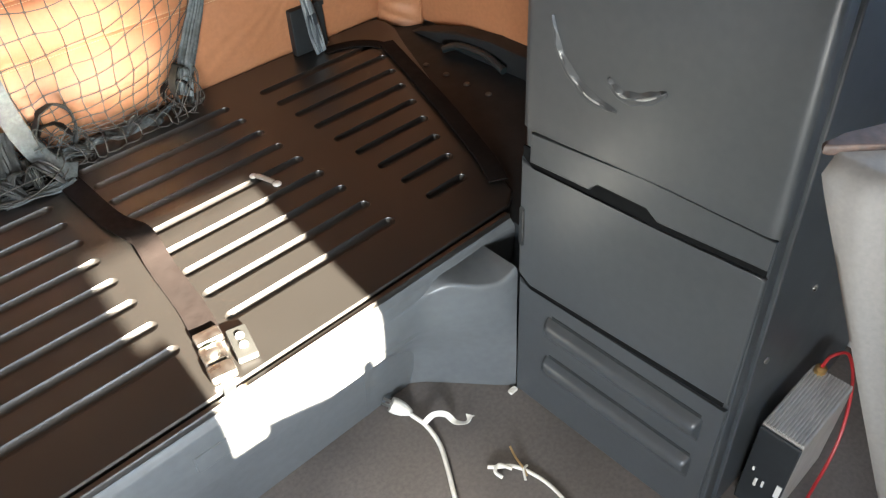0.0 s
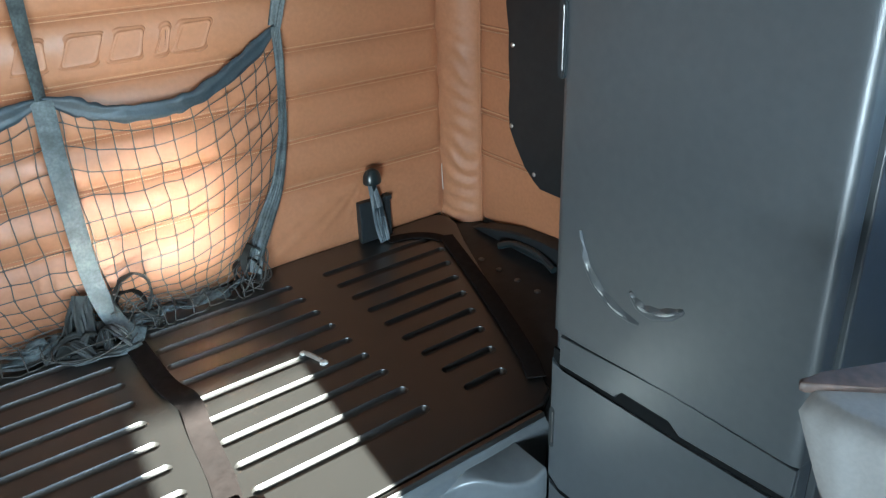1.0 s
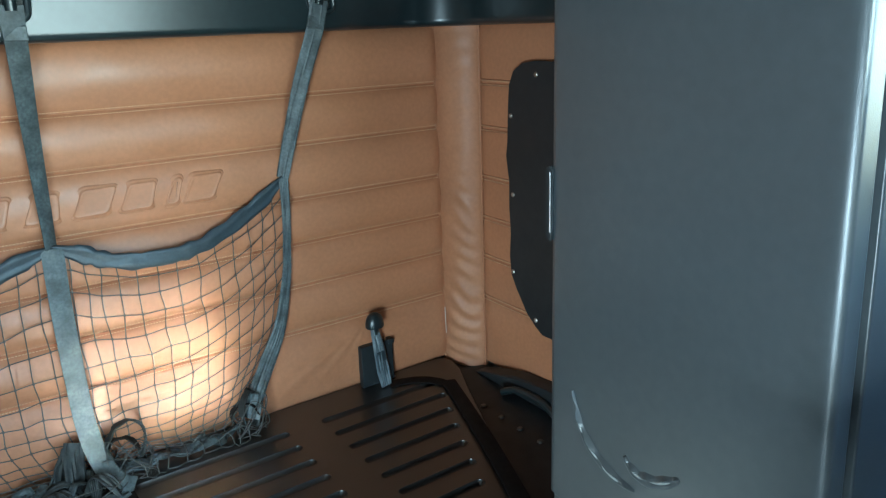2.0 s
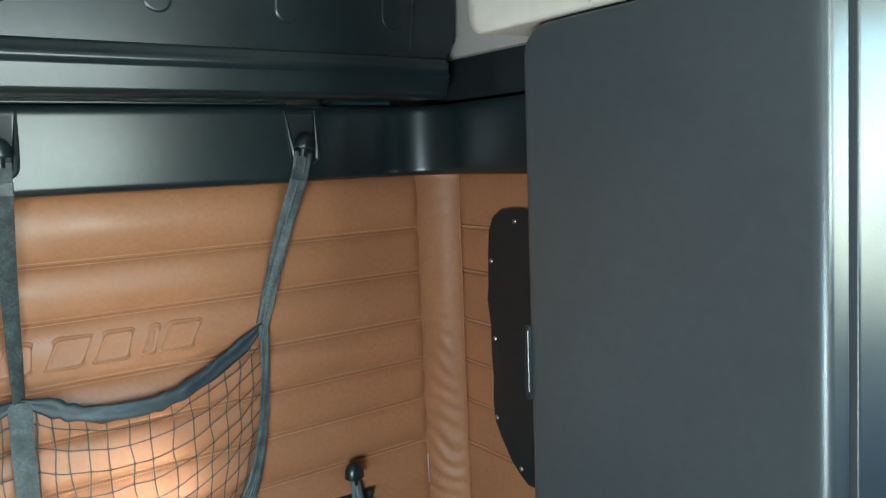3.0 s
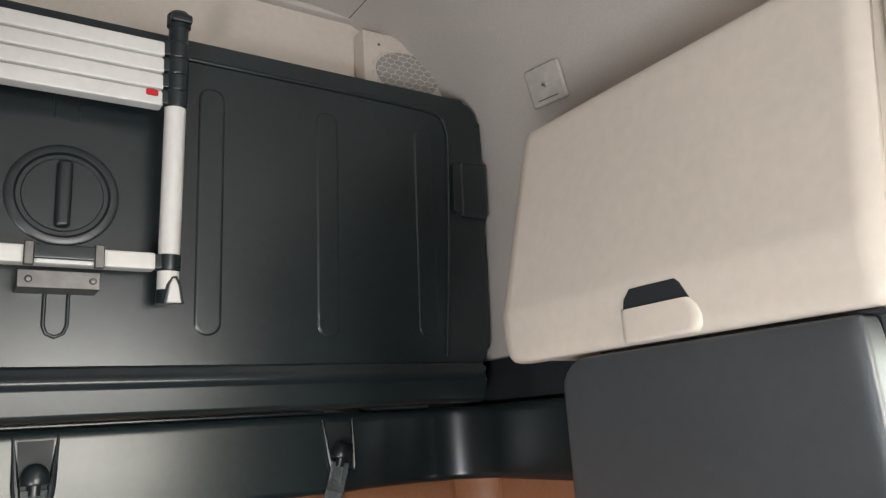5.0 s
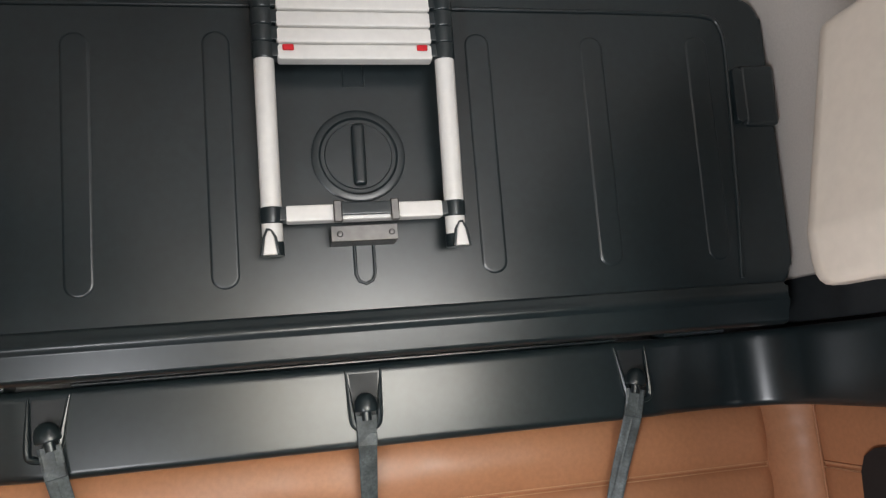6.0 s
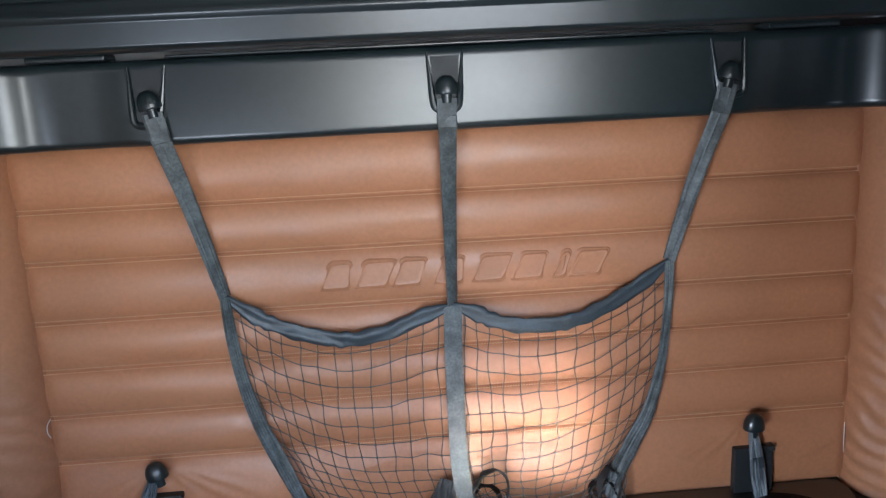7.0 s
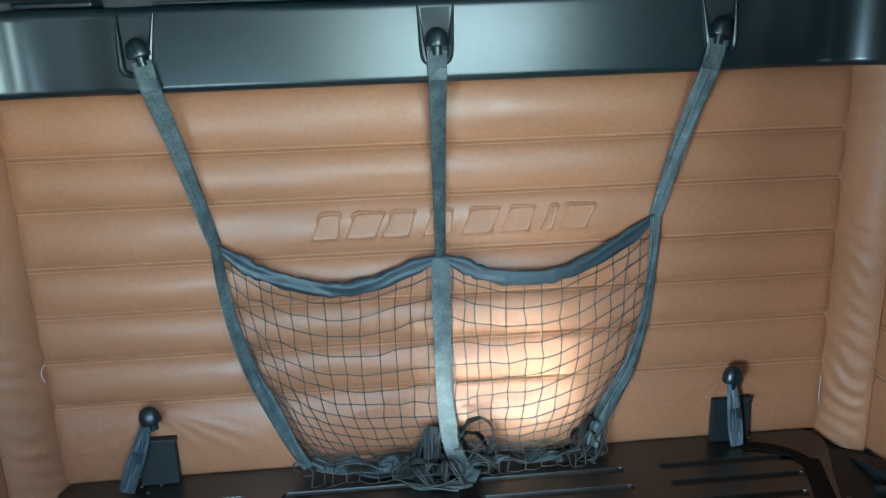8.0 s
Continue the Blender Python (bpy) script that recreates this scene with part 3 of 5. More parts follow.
for pts in (TOP_L, TOP_R):
    bm = nb()
    n = len(pts)

    def rolled(u, v, pts=pts, n=n):
        f = u * (n - 1)
        k = min(int(f), n - 2)
        p = pts[k].lerp(pts[k + 1], f - k)
        t = (pts[k + 1] - pts[k]).normalized()
        nn = t.cross(Vector((0, 1, 0))).normalized()
        ends = min(1, 6 * min(u, 1 - u) + 0.35)
        a = 2 * math.pi * v
        pleat = 1 + 0.10 * math.sin(u * 60 + 4 * wob(u * 9, v)) * ends + 0.22 * wob(u * 16, math.cos(a), math.sin(a))
        fold = 1 + 0.45 * math.sin(3 * a + 5 * wob(u * 4, 2.0)) * abs(math.sin(a))
        return p + nn * 0.0185 * math.cos(a) * ends * pleat + Vector((0, -0.006, 0)) * math.sin(a) * pleat * fold

    g = [[bm.verts.new(rolled(i / 90, j / 20)) for i in range(91)] for j in range(20)]
    for j in range(20):
        for i in range(90):
            bm.faces.new((g[j][i], g[j][i + 1], g[(j + 1) % 20][i + 1], g[(j + 1) % 20][i]))
    bm.faces.new([r[0] for r in g])
    bm.faces.new([r[-1] for r in g][::-1])
    part("top_band", bm, WEB_BAND, net, "dark folded webbing band", smooth=60)


def along(pts, s):
    f = max(0, min(1, s)) * (len(pts) - 1)
    k = min(int(f), len(pts) - 2)
    return pts[k].lerp(pts[k + 1], f - k)


def netting(top, left, right, bottom, nu, nv, seed):
    """Coons patch of knotted cords between four edges."""
    rng = random.Random(seed)

    def at(u, v):
        p = (1 - v) * along(top, u) + v * along(bottom, u) + (1 - u) * along(left, v) + u * along(right, v)
        p -= (1 - u) * (1 - v) * top[0] + u * (1 - v) * top[-1] + (1 - u) * v * bottom[0] + u * v * bottom[-1]
        p.y = -0.030 - 0.026 * math.sin(math.pi * u) * (0.4 + 0.6 * v) - 0.012 * v
        return p

    knot = [[at(i / nu, j / nv) + Vector((rng.uniform(-1, 1), 0, rng.uniform(-1, 1))) * (0.0036 if 0 < i < nu and 0 < j < nv else 0) for i in range(nu + 1)] for j in range(nv + 1)]
    bm = nb()
    for j in range(1, nv + 1):
        tube(bm, smooth_path(knot[j], 3), 0.0013, 5)
    for i in range(1, nu):
        tube(bm, smooth_path([knot[j][i] for j in range(nv + 1)], 3), 0.0013, 5)
    for j in range(1, nv):
        for i in range(1, nu):
            box(bm, knot[j][i] - Vector((0.0022, 0.0020, 0.0022)), knot[j][i] + Vector((0.0022, 0.0020, 0.0022)))
    return bm


BOT_L = smooth_path([SIDE_L[-1], (-0.30, -0.062, 0.392), (-0.21, -0.066, 0.388), (-0.10, -0.07, 0.392), MIDDLE[-4]], 6)
BOT_R = smooth_path([MIDDLE[-4], (0.10, -0.072, 0.396), (0.20, -0.072, 0.382), (0.29, -0.072, 0.380), SIDE_R[-1]], 6)
part("netting", netting(TOP_L, SIDE_L, MIDDLE, BOT_L, 14, 15, 3), CORD, net, "dark knotted cord netting", smooth=60)
part("netting", netting(TOP_R, MIDDLE, SIDE_R, BOT_R, 14, 15, 4), CORD, net, smooth=60)


def tangle(bm, c, size, count, seed, ground, r=0.0014):
    """Loose loops of net cord, arched over the heap."""
    rng = random.Random(seed)
    for _ in range(count):
        a0, step = rng.uniform(0, 6.28), rng.choice((-1, 1)) * rng.uniform(0.5, 0.9)
        h0, tip = rng.uniform(0.2, 1.0), rng.uniform(-0.5, 0.5)
        pts = []
        for k in range(7):
            a = a0 + k * step
            q = rng.uniform(0.75, 1.1)
            lift = h0 * (0.5 - 0.5 * math.cos(k * 1.05)) + tip * 0.3 * math.sin(a)
            pts.append((c[0] + size[0] * q * math.cos(a), c[1] + size[1] * q * math.sin(a), ground + 0.002 + 2 * size[2] * max(0.0, lift)))
        tube(bm, [Vector((q.x, q.y, max(q.z, ground + 0.002))) for q in smooth_path(pts, 6)], r, 5)
    return bm


def loop_strap(c, rx, rz, depth, turn, material, start=-60, sweep=330):
    """A loose loop of webbing standing on edge."""
    pts = []
    for k in range(34):
        a = radians(start + sweep * k / 33)
        q = 1 + 0.10 * wob(3 * math.cos(a), 3 * math.sin(a), c[0] * 7)
        pts.append(Vector((c[0] + rx * q * math.cos(a), c[1] + turn * rx * math.cos(a), max(DECK + 0.003, c[2] + rz * q * math.sin(a)))))
    bm = nb()
    ribbon(bm, pts, [Vector((0.25 * math.sin(k * 0.4), 1, 0.35 * math.cos(k * 0.27))) for k in range(34)], depth, 0.0024, 0.0, 0.7)
    part("webbing_loop", bm, material, net, smooth=60)


def draped(pts, width, twist, material):
    bm = nb()
    p = smooth_path(pts, 7)
    n = len(p)
    ribbon(bm, [Vector((q.x, q.y, max(q.z, DECK + 0.0035))) for q in p], [Vector((math.cos(twist[0] + (twist[1] - twist[0]) * k / n), math.sin(twist[0] + (twist[1] - twist[0]) * k / n), 0.25 * math.sin(k * 0.5))) for k in range(n)], width, 0.0024, 0.0, 0.9)
    part("webbing_fold", bm, material, net, smooth=60)


loop_strap((0.062, -0.066, 0.436), 0.044, 0.052, 0.026, 0.25, WEB_HEAP)
loop_strap((0.050, -0.078, 0.410), 0.034, 0.046, 0.022, -0.5, WEB_DARK, 20, 250)
loop_strap((0.352, -0.068, 0.418), 0.026, 0.050, 0.024, 0.4, WEB_HEAP, -80, 300)
loop_strap((0.338, -0.060, 0.402), 0.030, 0.034, 0.020, -0.4, WEB_DARK, 0, 260)
draped([(-0.040, -0.058, 0.468), (-0.050, -0.074, 0.440), (-0.054, -0.090, 0.400), (-0.062, -0.104, 0.362)], 0.046, (0.1, 0.6), WEB_HEAP)
draped([(-0.055, -0.054, 0.455), (-0.078, -0.066, 0.425), (-0.088, -0.080, 0.392), (-0.105, -0.096, 0.360)], 0.036, (0.5, 1.3), WEB_HEAP)
draped([(-0.060, -0.056, 0.440), (-0.086, -0.062, 0.405), (-0.104, -0.080, 0.372), (-0.094, -0.110, 0.360)], 0.026, (0.9, 0.1), WEB_HEAP)
draped([(-0.105, -0.128, 0.361), (-0.060, -0.150, 0.362), (-0.010, -0.158, 0.362), (0.035, -0.150, 0.361)], 0.034, (1.5, 1.75), WEB)
draped([(0.020, -0.100, 0.374), (0.055, -0.094, 0.386), (0.090, -0.084, 0.372), (0.125, -0.078, 0.384), (0.165, -0.076, 0.366)], 0.030, (0.6, 2.6), WEB)
draped([(0.150, -0.072, 0.380), (0.190, -0.076, 0.366), (0.230, -0.070, 0.386), (0.270, -0.074, 0.368), (0.320, -0.068, 0.388)], 0.030, (1.2, 4.0), WEB_HEAP)
draped([(-0.350, -0.058, 0.400), (-0.300, -0.066, 0.386), (-0.250, -0.064, 0.398), (-0.200, -0.070, 0.378), (-0.140, -0.074, 0.392), (-0.090, -0.080, 0.372)], 0.032, (1.2, 3.6), WEB)
draped([(-0.240, -0.074, 0.372), (-0.180, -0.088, 0.362), (-0.120, -0.092, 0.370), (-0.060, -0.104, 0.362)], 0.026, (1.6, 0.6), WEB_HEAP)
rng = random.Random(77)
for k in range(9):
    x0, y0 = rng.uniform(-0.115, 0.000), rng.uniform(-0.130, -0.085)
    a = rng.uniform(0, 6.28)
    top = rng.uniform(0.372, 0.408)
    run = Vector((math.cos(a) * 0.055, math.sin(a) * 0.022, 0))
    draped([(x0 - run.x, y0 - run.y, DECK + 0.006), (x0 - run.x * 0.4, y0 - run.y * 0.4, top), (x0 + run.x * 0.3, y0 + run.y * 0.3, top - 0.010), (x0 + run.x, y0 + run.y, DECK + 0.005)],
           rng.uniform(0.020, 0.034), (a + rng.uniform(0.6, 1.2), a + rng.uniform(1.4, 2.6)), rng.choice((WEB_HEAP, WEB_DARK)))
bm = nb()
tangle(bm, (-0.05, -0.110, 0.385), (0.100, 0.050, 0.024), 9, 6, DECK, 0.0013)
tangle(bm, (0.060, -0.080, 0.43), (0.056, 0.030, 0.056), 10, 9, DECK, 0.0013)
tangle(bm, (0.350, -0.076, 0.412), (0.040, 0.024, 0.056), 8, 10, DECK, 0.0013)
# the last meshes of the net fall over the folds on to the deck
rng = random.Random(31)
for edge, n in ((BOT_L, 11), (BOT_R, 11)):
    ends = []
    for k in range(1, n):
        p = along(edge, k / n)
        q = Vector((p.x + rng.uniform(-0.012, 0.012), -0.098 + rng.uniform(-0.014, 0.010), DECK + 0.002))
        mid = (p + q) / 2 + Vector((0, -0.014, 0.012))
        tube(bm, smooth_path([p + Vector((0, 0, 0.004)), mid, q], 5), 0.0016, 5)
        ends.append(q)
    for p, q in zip(ends, ends[1:]):
        sag = (p + q) / 2 + Vector((rng.uniform(-0.004, 0.004), -rng.uniform(0.004, 0.014), 0.001))
        tube(bm, smooth_path([p, sag, q], 5), 0.0016, 5)
part("loose_netting", bm, CORD, net, "tangled loose net cord lying on the deck", smooth=60)
bm = nb()
ribbon(bm, smooth_path([(0.03, -0.088, 0.385), (0.10, -0.082, 0.378), (0.17, -0.078, 0.372), (0.25, -0.076, 0.376), (0.33, -0.072, 0.385)], 6),
       [Vector((0, 1, 0.9 * math.sin(k * 0.5))) for k in range(25)], 0.026, 0.003, 0.2)
ribbon(bm, smooth_path([(-0.34, -0.064, 0.385), (-0.26, -0.07, 0.372), (-0.16, -0.075, 0.370), (-0.06, -0.08, 0.378)], 6),
       [Vector((0, 1, 0.6 + 0.9 * math.sin(k * 0.6))) for k in range(19)], 0.024, 0.003, 0.2)
part("bottom_band", bm, WEB, net, smooth=60)
bm = nb()
tube(bm, smooth_path([(-0.385, -0.062, 0.372), (-0.40, -0.062, 0.388), (-0.388, -0.062, 0.402), (-0.362, -0.062, 0.388), (-0.352, -0.062, 0.364), (-0.375, -0.062, 0.362)], 5), 0.0026, 6)
part("wire_clip", bm, WEB_BAND, net, "small dull wire clip")

# ---- lower bunk ----
base = thing("lower_bunk", (0, -0.45, 0), "slate grey moulded storage base of the lower bunk", "bunk base")
bm = nb()
BASE = [(-0.016, 0.001), (-0.016, 0.338), (-0.8725, 0.338), (-0.8735, 0.344), (-0.876, 0.345), (-0.8905, 0.345), (-0.894, 0.338), (-0.8985, 0.336), (-0.9010, 0.331), (-0.9015, 0.315), (-0.899, 0.285), (-0.893, 0.215), (-0.884, 0.203), (-0.860, 0.198), (-0.854, 0.188), (-0.828, 0.001)]
prism(bm, BASE, "x", -0.585, 0.585)
part("front_moulding", bm, BASEGREY, base, smooth=40)
for s in (1, -1):
    bm = nb()
    box(bm, (min(s * 0.5855, s * 1.06), -0.975, 0.001), (max(s * 0.5855, s * 1.06), -0.016, 0.338), 0.004)
    part("side_well", bm, BLACK_MATT, base, "dark well beside the deck")
bm = nb()


def ease(f):
    f = min(1.0, max(0.0, f))
    return f * f * (3 - 2 * f)


def base_face(z):
    """How far forward the base's front stands at a height."""
    return float(np.interp(z, (0.0, 0.188, 0.198, 0.203, 0.215, 0.285, 0.315), (-0.828, -0.854, -0.860, -0.884, -0.893, -0.899, -0.9015)))


rings = []
for z in (0.001, 0.05, 0.10, 0.15, 0.20, 0.24, 0.275, 0.300, 0.308, 0.313, 0.315):
    ring = []
    g = ease((z - 0.06) / 0.20)
    lip = 0.0 if z < 0.301 else (0.0012, 0.0040, 0.0090)[(z > 0.310) + (z > 0.314)]
    for k in range(29):
        x = 0.230 + 0.2695 * k / 28
        high = -0.9020 - 0.085 * ease((x - 0.325) / 0.170)
        foot = float(np.interp(x, (0.230, 0.308, 0.345, 0.372, 0.4995), (-0.790, -0.812, -0.826, -0.846, -0.990)))
        y = foot * (1 - g) + high * g + lip
        f = ease((x - 0.235) / (0.06 + 0.07 * (1 - g)))
        wave = 0.014 * math.exp(-((x - 0.390) / 0.032) ** 2) + 0.020 * math.exp(-((x - 0.505) / 0.026) ** 2)
        ring.append(bm.verts.new((x, (base_face(z) - 0.0006) * (1 - f) + y * f, z + wave * (z > 0.25))))
    rings.append(ring)
# the shelf behind the wavy edge rises to the deck
ring = []
for k, v in enumerate(rings[-1]):
    ring.append(bm.verts.new((v.co.x, -0.894, 0.3345)))
rings.append(ring)
for ring in rings:
    z = min(ring[0].co.z, 0.33)
    ring += [bm.verts.new((0.4995, -0.79, z)), bm.verts.new((0.230, -0.79, z))]
n = len(rings[0])
for a, b in zip(rings, rings[1:]):
    for k in range(n):
        bm.faces.new((a[k], a[(k + 1) % n], b[(k + 1) % n], b[k]))
bm.faces.new(rings[0][::-1])
bm.faces.new(rings[-1])
part("corner_filler", bm, BASEGREY, base, smooth=60)
bm = nb()
prism(bm, [(-0.8745, 0.3452), (-0.8745, 0.351), (-0.8765, 0.3528), (-0.8840, 0.3528), (-0.8858, 0.3548), (-0.8885, 0.3530), (-0.8900, 0.3452)], "x", -0.584, 0.584)
part("edge_trim", bm, SHEET, base, "dark trim strip along the deck's front edge", smooth=50)
bm = nb()
box(bm, (-0.115, -0.903, 0.262), (-0.035, -0.890, 0.300), 0.004)
part("front_tab", bm, BASEGREY, base)
for s in (1, -1):
    bm = nb()
    prism(bm, [(-0.12, 0.338), (-0.16, 0.352), (-0.30, 0.392), (-0.42, 0.402), (-0.975, 0.402), (-0.975, 0.338)], "x", *sorted((s * 1.004, s * 1.058)), 0.008, 2)
    part("side_rim", bm, BLACK_MATT, base)
    bm = nb()
    tube(bm, smooth_path([(s * 0.972, -0.29, 0.352), (s * 0.992, -0.33, 0.366), (s * 0.996, -0.42, 0.370), (s * 0.98, -0.50, 0.360)], 5), 0.010, 8)
    part("grip_ridge", bm, BLACK, base)
    for ry in (-0.302, -0.377, -0.451, -0.525):
        bm = nb()
        dome_screw(bm, (s * 0.90, ry, 0.338), (0, 0, 1), 0.0085)
        part("rivet", bm, DARKSTEEL, base, "dull steel rivet")

deck = thing("bunk_deck", (0, -0.45, 0.34), "dark brown-black grooved deck sheet covering the lower bunk", "bunk deck")
EDGE = [(0.598, -0.866), (0.640, -0.838), (0.915, -0.205), (0.965, -0.10), (0.976, -0.05), (0.968, -0.020), (0.945, -0.007)]
poly = EDGE + [(-x, y) for x, y in EDGE[::-1]]
GROOVE = 0.0135  # half width of a pressed groove


def capsule(x0, x1, y, r=GROOVE, n=8):
    """The outline of a groove, counter-clockwise."""
    out = [(x1 - r + r * math.cos(radians(a)), y + r * math.sin(radians(a))) for a in np.linspace(-90, 90, n + 1)]
    return out + [(x0 + r + r * math.cos(radians(a)), y + r * math.sin(radians(a))) for a in np.linspace(90, 270, n + 1)]


GROOVES = []
for k in range(9):
    right = 0.877 - 0.0327 * k
    y = -0.134 - 0.0755 * k
    GROOVES += [(0.053, 0.421, y), (-0.421, -0.033, y), (0.508, right, y), (-right, -0.508, y)]
bm = nb()
rim = [bm.verts.new((x, y, DECK)) for x, y in poly]
ring_edges = [bm.edges.new((rim[k], rim[(k + 1) % len(rim)])) for k in range(len(rim))]
holes = list(ring_edges)
for x0, x1, y in GROOVES:
    vs = [bm.verts.new((px, py, DECK)) for px, py in capsule(x0, x1, y)]
    holes += [bm.edges.new((vs[k], vs[(k + 1) % len(vs)])) for k in range(len(vs))]
bmesh.ops.triangle_fill(bm, edges=holes, use_beauty=True, use_dissolve=False, normal=(0, 0, 1))
for v, (x, y) in zip(rim, poly):
    v.co.z = DECK - 0.0002
low = [bm.verts.new((x + 0.003 * (1 if x > 0 else -1), y + 0.003 * (1 if y > -0.45 else -1), DECK - 0.003)) for x, y in poly]
foot = [bm.verts.new((v.co.x, v.co.y, 0.3385)) for v in low]
for a, b in ((rim, low), (low, foot)):
    for k in range(len(a)):
        q = (k + 1) % len(a)
        bm.faces.new((a[k], a[q], b[q], b[k]))
part("sheet", bm, SHEET, deck, smooth=20)


def groove_mesh(length):
    """A round-bottomed groove pressed down from the sheet, its lip at z = 0."""
    bm = nb()
    rings = []
    for f, z in ((1.0, 0.0), (0.99, -0.0006), (0.95, -0.0018), (0.87, -0.0034), (0.75, -0.0052), (0.58, -0.0072), (0.38, -0.0087), (0.15, -0.0094)):
        rings.append([bm.verts.new((x, y, z)) for x, y in capsule(GROOVE * (1 - f), length - GROOVE * (1 - f), 0.0, GROOVE * f)])
    n = len(rings[0])
    for a, b in zip(rings, rings[1:]):
        for j in range(n):
            bm.faces.new((a[j], a[(j + 1) % n], b[(j + 1) % n], b[j]))
    bm.faces.new(rings[-1])
    me = mesh_of("groove", bm, SHEET, 70)
    return me


LENGTHS = {}
for x0, x1, y in GROOVES:
    size = round(x1 - x0, 4)
    if size not in LENGTHS:
        LENGTHS[size] = groove_mesh(size)
    gr = new("groove", LENGTHS[size])
    gr.parent = deck
    gr.location = (x0, y + 0.45, DECK - 0.34)


def deck_screw(x, y):
    bm = nb()
    dome_screw(bm, (x, y, DECK - 0.0003), (0, 0, 1), 0.0045)
    part("screw", bm, STEEL, deck, "small bright screw head")


for x, y in ((-0.778, -0.045), (-0.729, -0.045), (-0.753, -0.075), (0.742, -0.030), (0.789, -0.030), (0.763, -0.058)):
    deck_screw(x, y)
# crease in the deck; its glint is painted with pale colours and tips
bm = nb()
tube(bm, smooth_path([(0.312, -0.424, DECK + 0.003), (0.318, -0.446, DECK + 0.005), (0.326, -0.470, DECK + 0.003)], 5), [0.0045] + [0.0055] * 9 + [0.0045], 8)
crease = part("rib_dent", bm, surface("bright_glint_deck", (0.30, 0.26, 0.22), 0.35, spec=0.7), deck, "crease between two grooves, coloured bright for its glint")
for x, y, r in ((0.309, -0.418, 0.0085), (0.328, -0.478, 0.0095)):
    bm = nb()
    dome_screw(bm, (x, y, DECK - 0.0005), (0, 0, 1), r)
    part("glint_tip", bm, surface("white_glint", (0.62, 0.60, 0.56), 0.4), crease, "pale blob painting the glint at the crease's end")

# straps across the deck
strap = thing("deck_strap", (0.02, -0.45, DECK), "worn brown-black strap lying along the middle of the deck", "strap")
pts = smooth_path([(0.022, -0.075, DECK + 0.004), (0.026, -0.20, DECK + 0.004), (0.030, -0.33, DECK + 0.006), (0.040, -0.42, DECK + 0.020), (0.046, -0.47, DECK + 0.022), (0.036, -0.55, DECK + 0.008), (0.024, -0.68, DECK + 0.004), (0.006, -0.775, DECK + 0.006)], 6)
bm = nb()
n = len(pts)
ribbon(bm, pts, [Vector((1, 0, 0.55 * math.exp(-((k / n - 0.5) / 0.09) ** 2))) for k in range(n)], 0.046, 0.0028, 0.2)
part("webbing", bm, WEB_DARK, strap)
for (cx, cy, hx, hy, h, yaw) in ((0.008, -0.762, 0.022, 0.014, 0.016, -8), (-0.004, -0.800, 0.019, 0.020, 0.014, -10), (-0.012, -0.842, 0.021, 0.015, 0.018, -12)):
    bm = nb()
    box(bm, (-hx, -hy, 0.0005), (hx, hy, h), 0.004, 2, Matrix.Translation((cx, cy, DECK)) @ Euler((0, 0, radians(yaw))).to_matrix().to_4x4())
    part("buckle", bm, STEEL, strap, "scuffed steel buckle plate")
bm = nb()
lathe(bm, [(0.011, 0), (0.011, 0.005), (0.006, 0.008), (0, 0.008)], Matrix.Translation((-0.004, -0.802, DECK + 0.0138)), 16)
part("buckle_pin", bm, STEEL, strap)
bm = nb()
ribbon(bm, smooth_path([(-0.014, -0.855, DECK + 0.004), (-0.022, -0.880, DECK + 0.001), (-0.028, -0.902, DECK - 0.02), (-0.030, -0.905, 0.27)], 5), (1, 0, 0), 0.020, 0.003, 0.2)
part("strap_end", bm, BLACK_MATT, strap)
catch = thing("deck_catch", (0.040, -0.81, DECK), "small dark grey catch block with two bright screws on the deck", "catch")
bm = nb()
turn = Matrix.Translation((0.041, -0.812, DECK)) @ Euler((0, 0, radians(-14))).to_matrix().to_4x4()
box(bm, (-0.017, -0.036, 0.0004), (0.017, 0.036, 0.014), 0.003, 2, turn)
part("block", bm, surface("dark_catch_plastic", (0.024, 0.025, 0.024), 0.55, spec=0.3), catch)
for dy in (0.012, -0.010):
    bm = nb()
    dome_screw(bm, turn @ Vector((0.001, dy, 0.0138)), (0, 0, 1), 0.0075)
    part("screw", bm, WHITE, catch, "pale round screw cap")
for s in (1, -1):
    st = thing("edge_strap", (s * 0.74, -0.5, DECK), "dull dark strap lying along the slanted deck edge", "strap", group="deck edge straps")
    bm = nb()
    p = smooth_path([(s * 0.868, -0.16, DECK + 0.003), (s * 0.80, -0.36, DECK + 0.004), (s * 0.735, -0.54, DECK + 0.006), (s * 0.66, -0.73, DECK + 0.006), (s * 0.622, -0.805, DECK + 0.003)], 6)
    ribbon(bm, [q + Vector((s * 0.018, 0, 0.004)) for q in p], (1, 0, 0), 0.040, 0.0028, 0.2)
    part("webbing", bm, WEB_DARK, st)


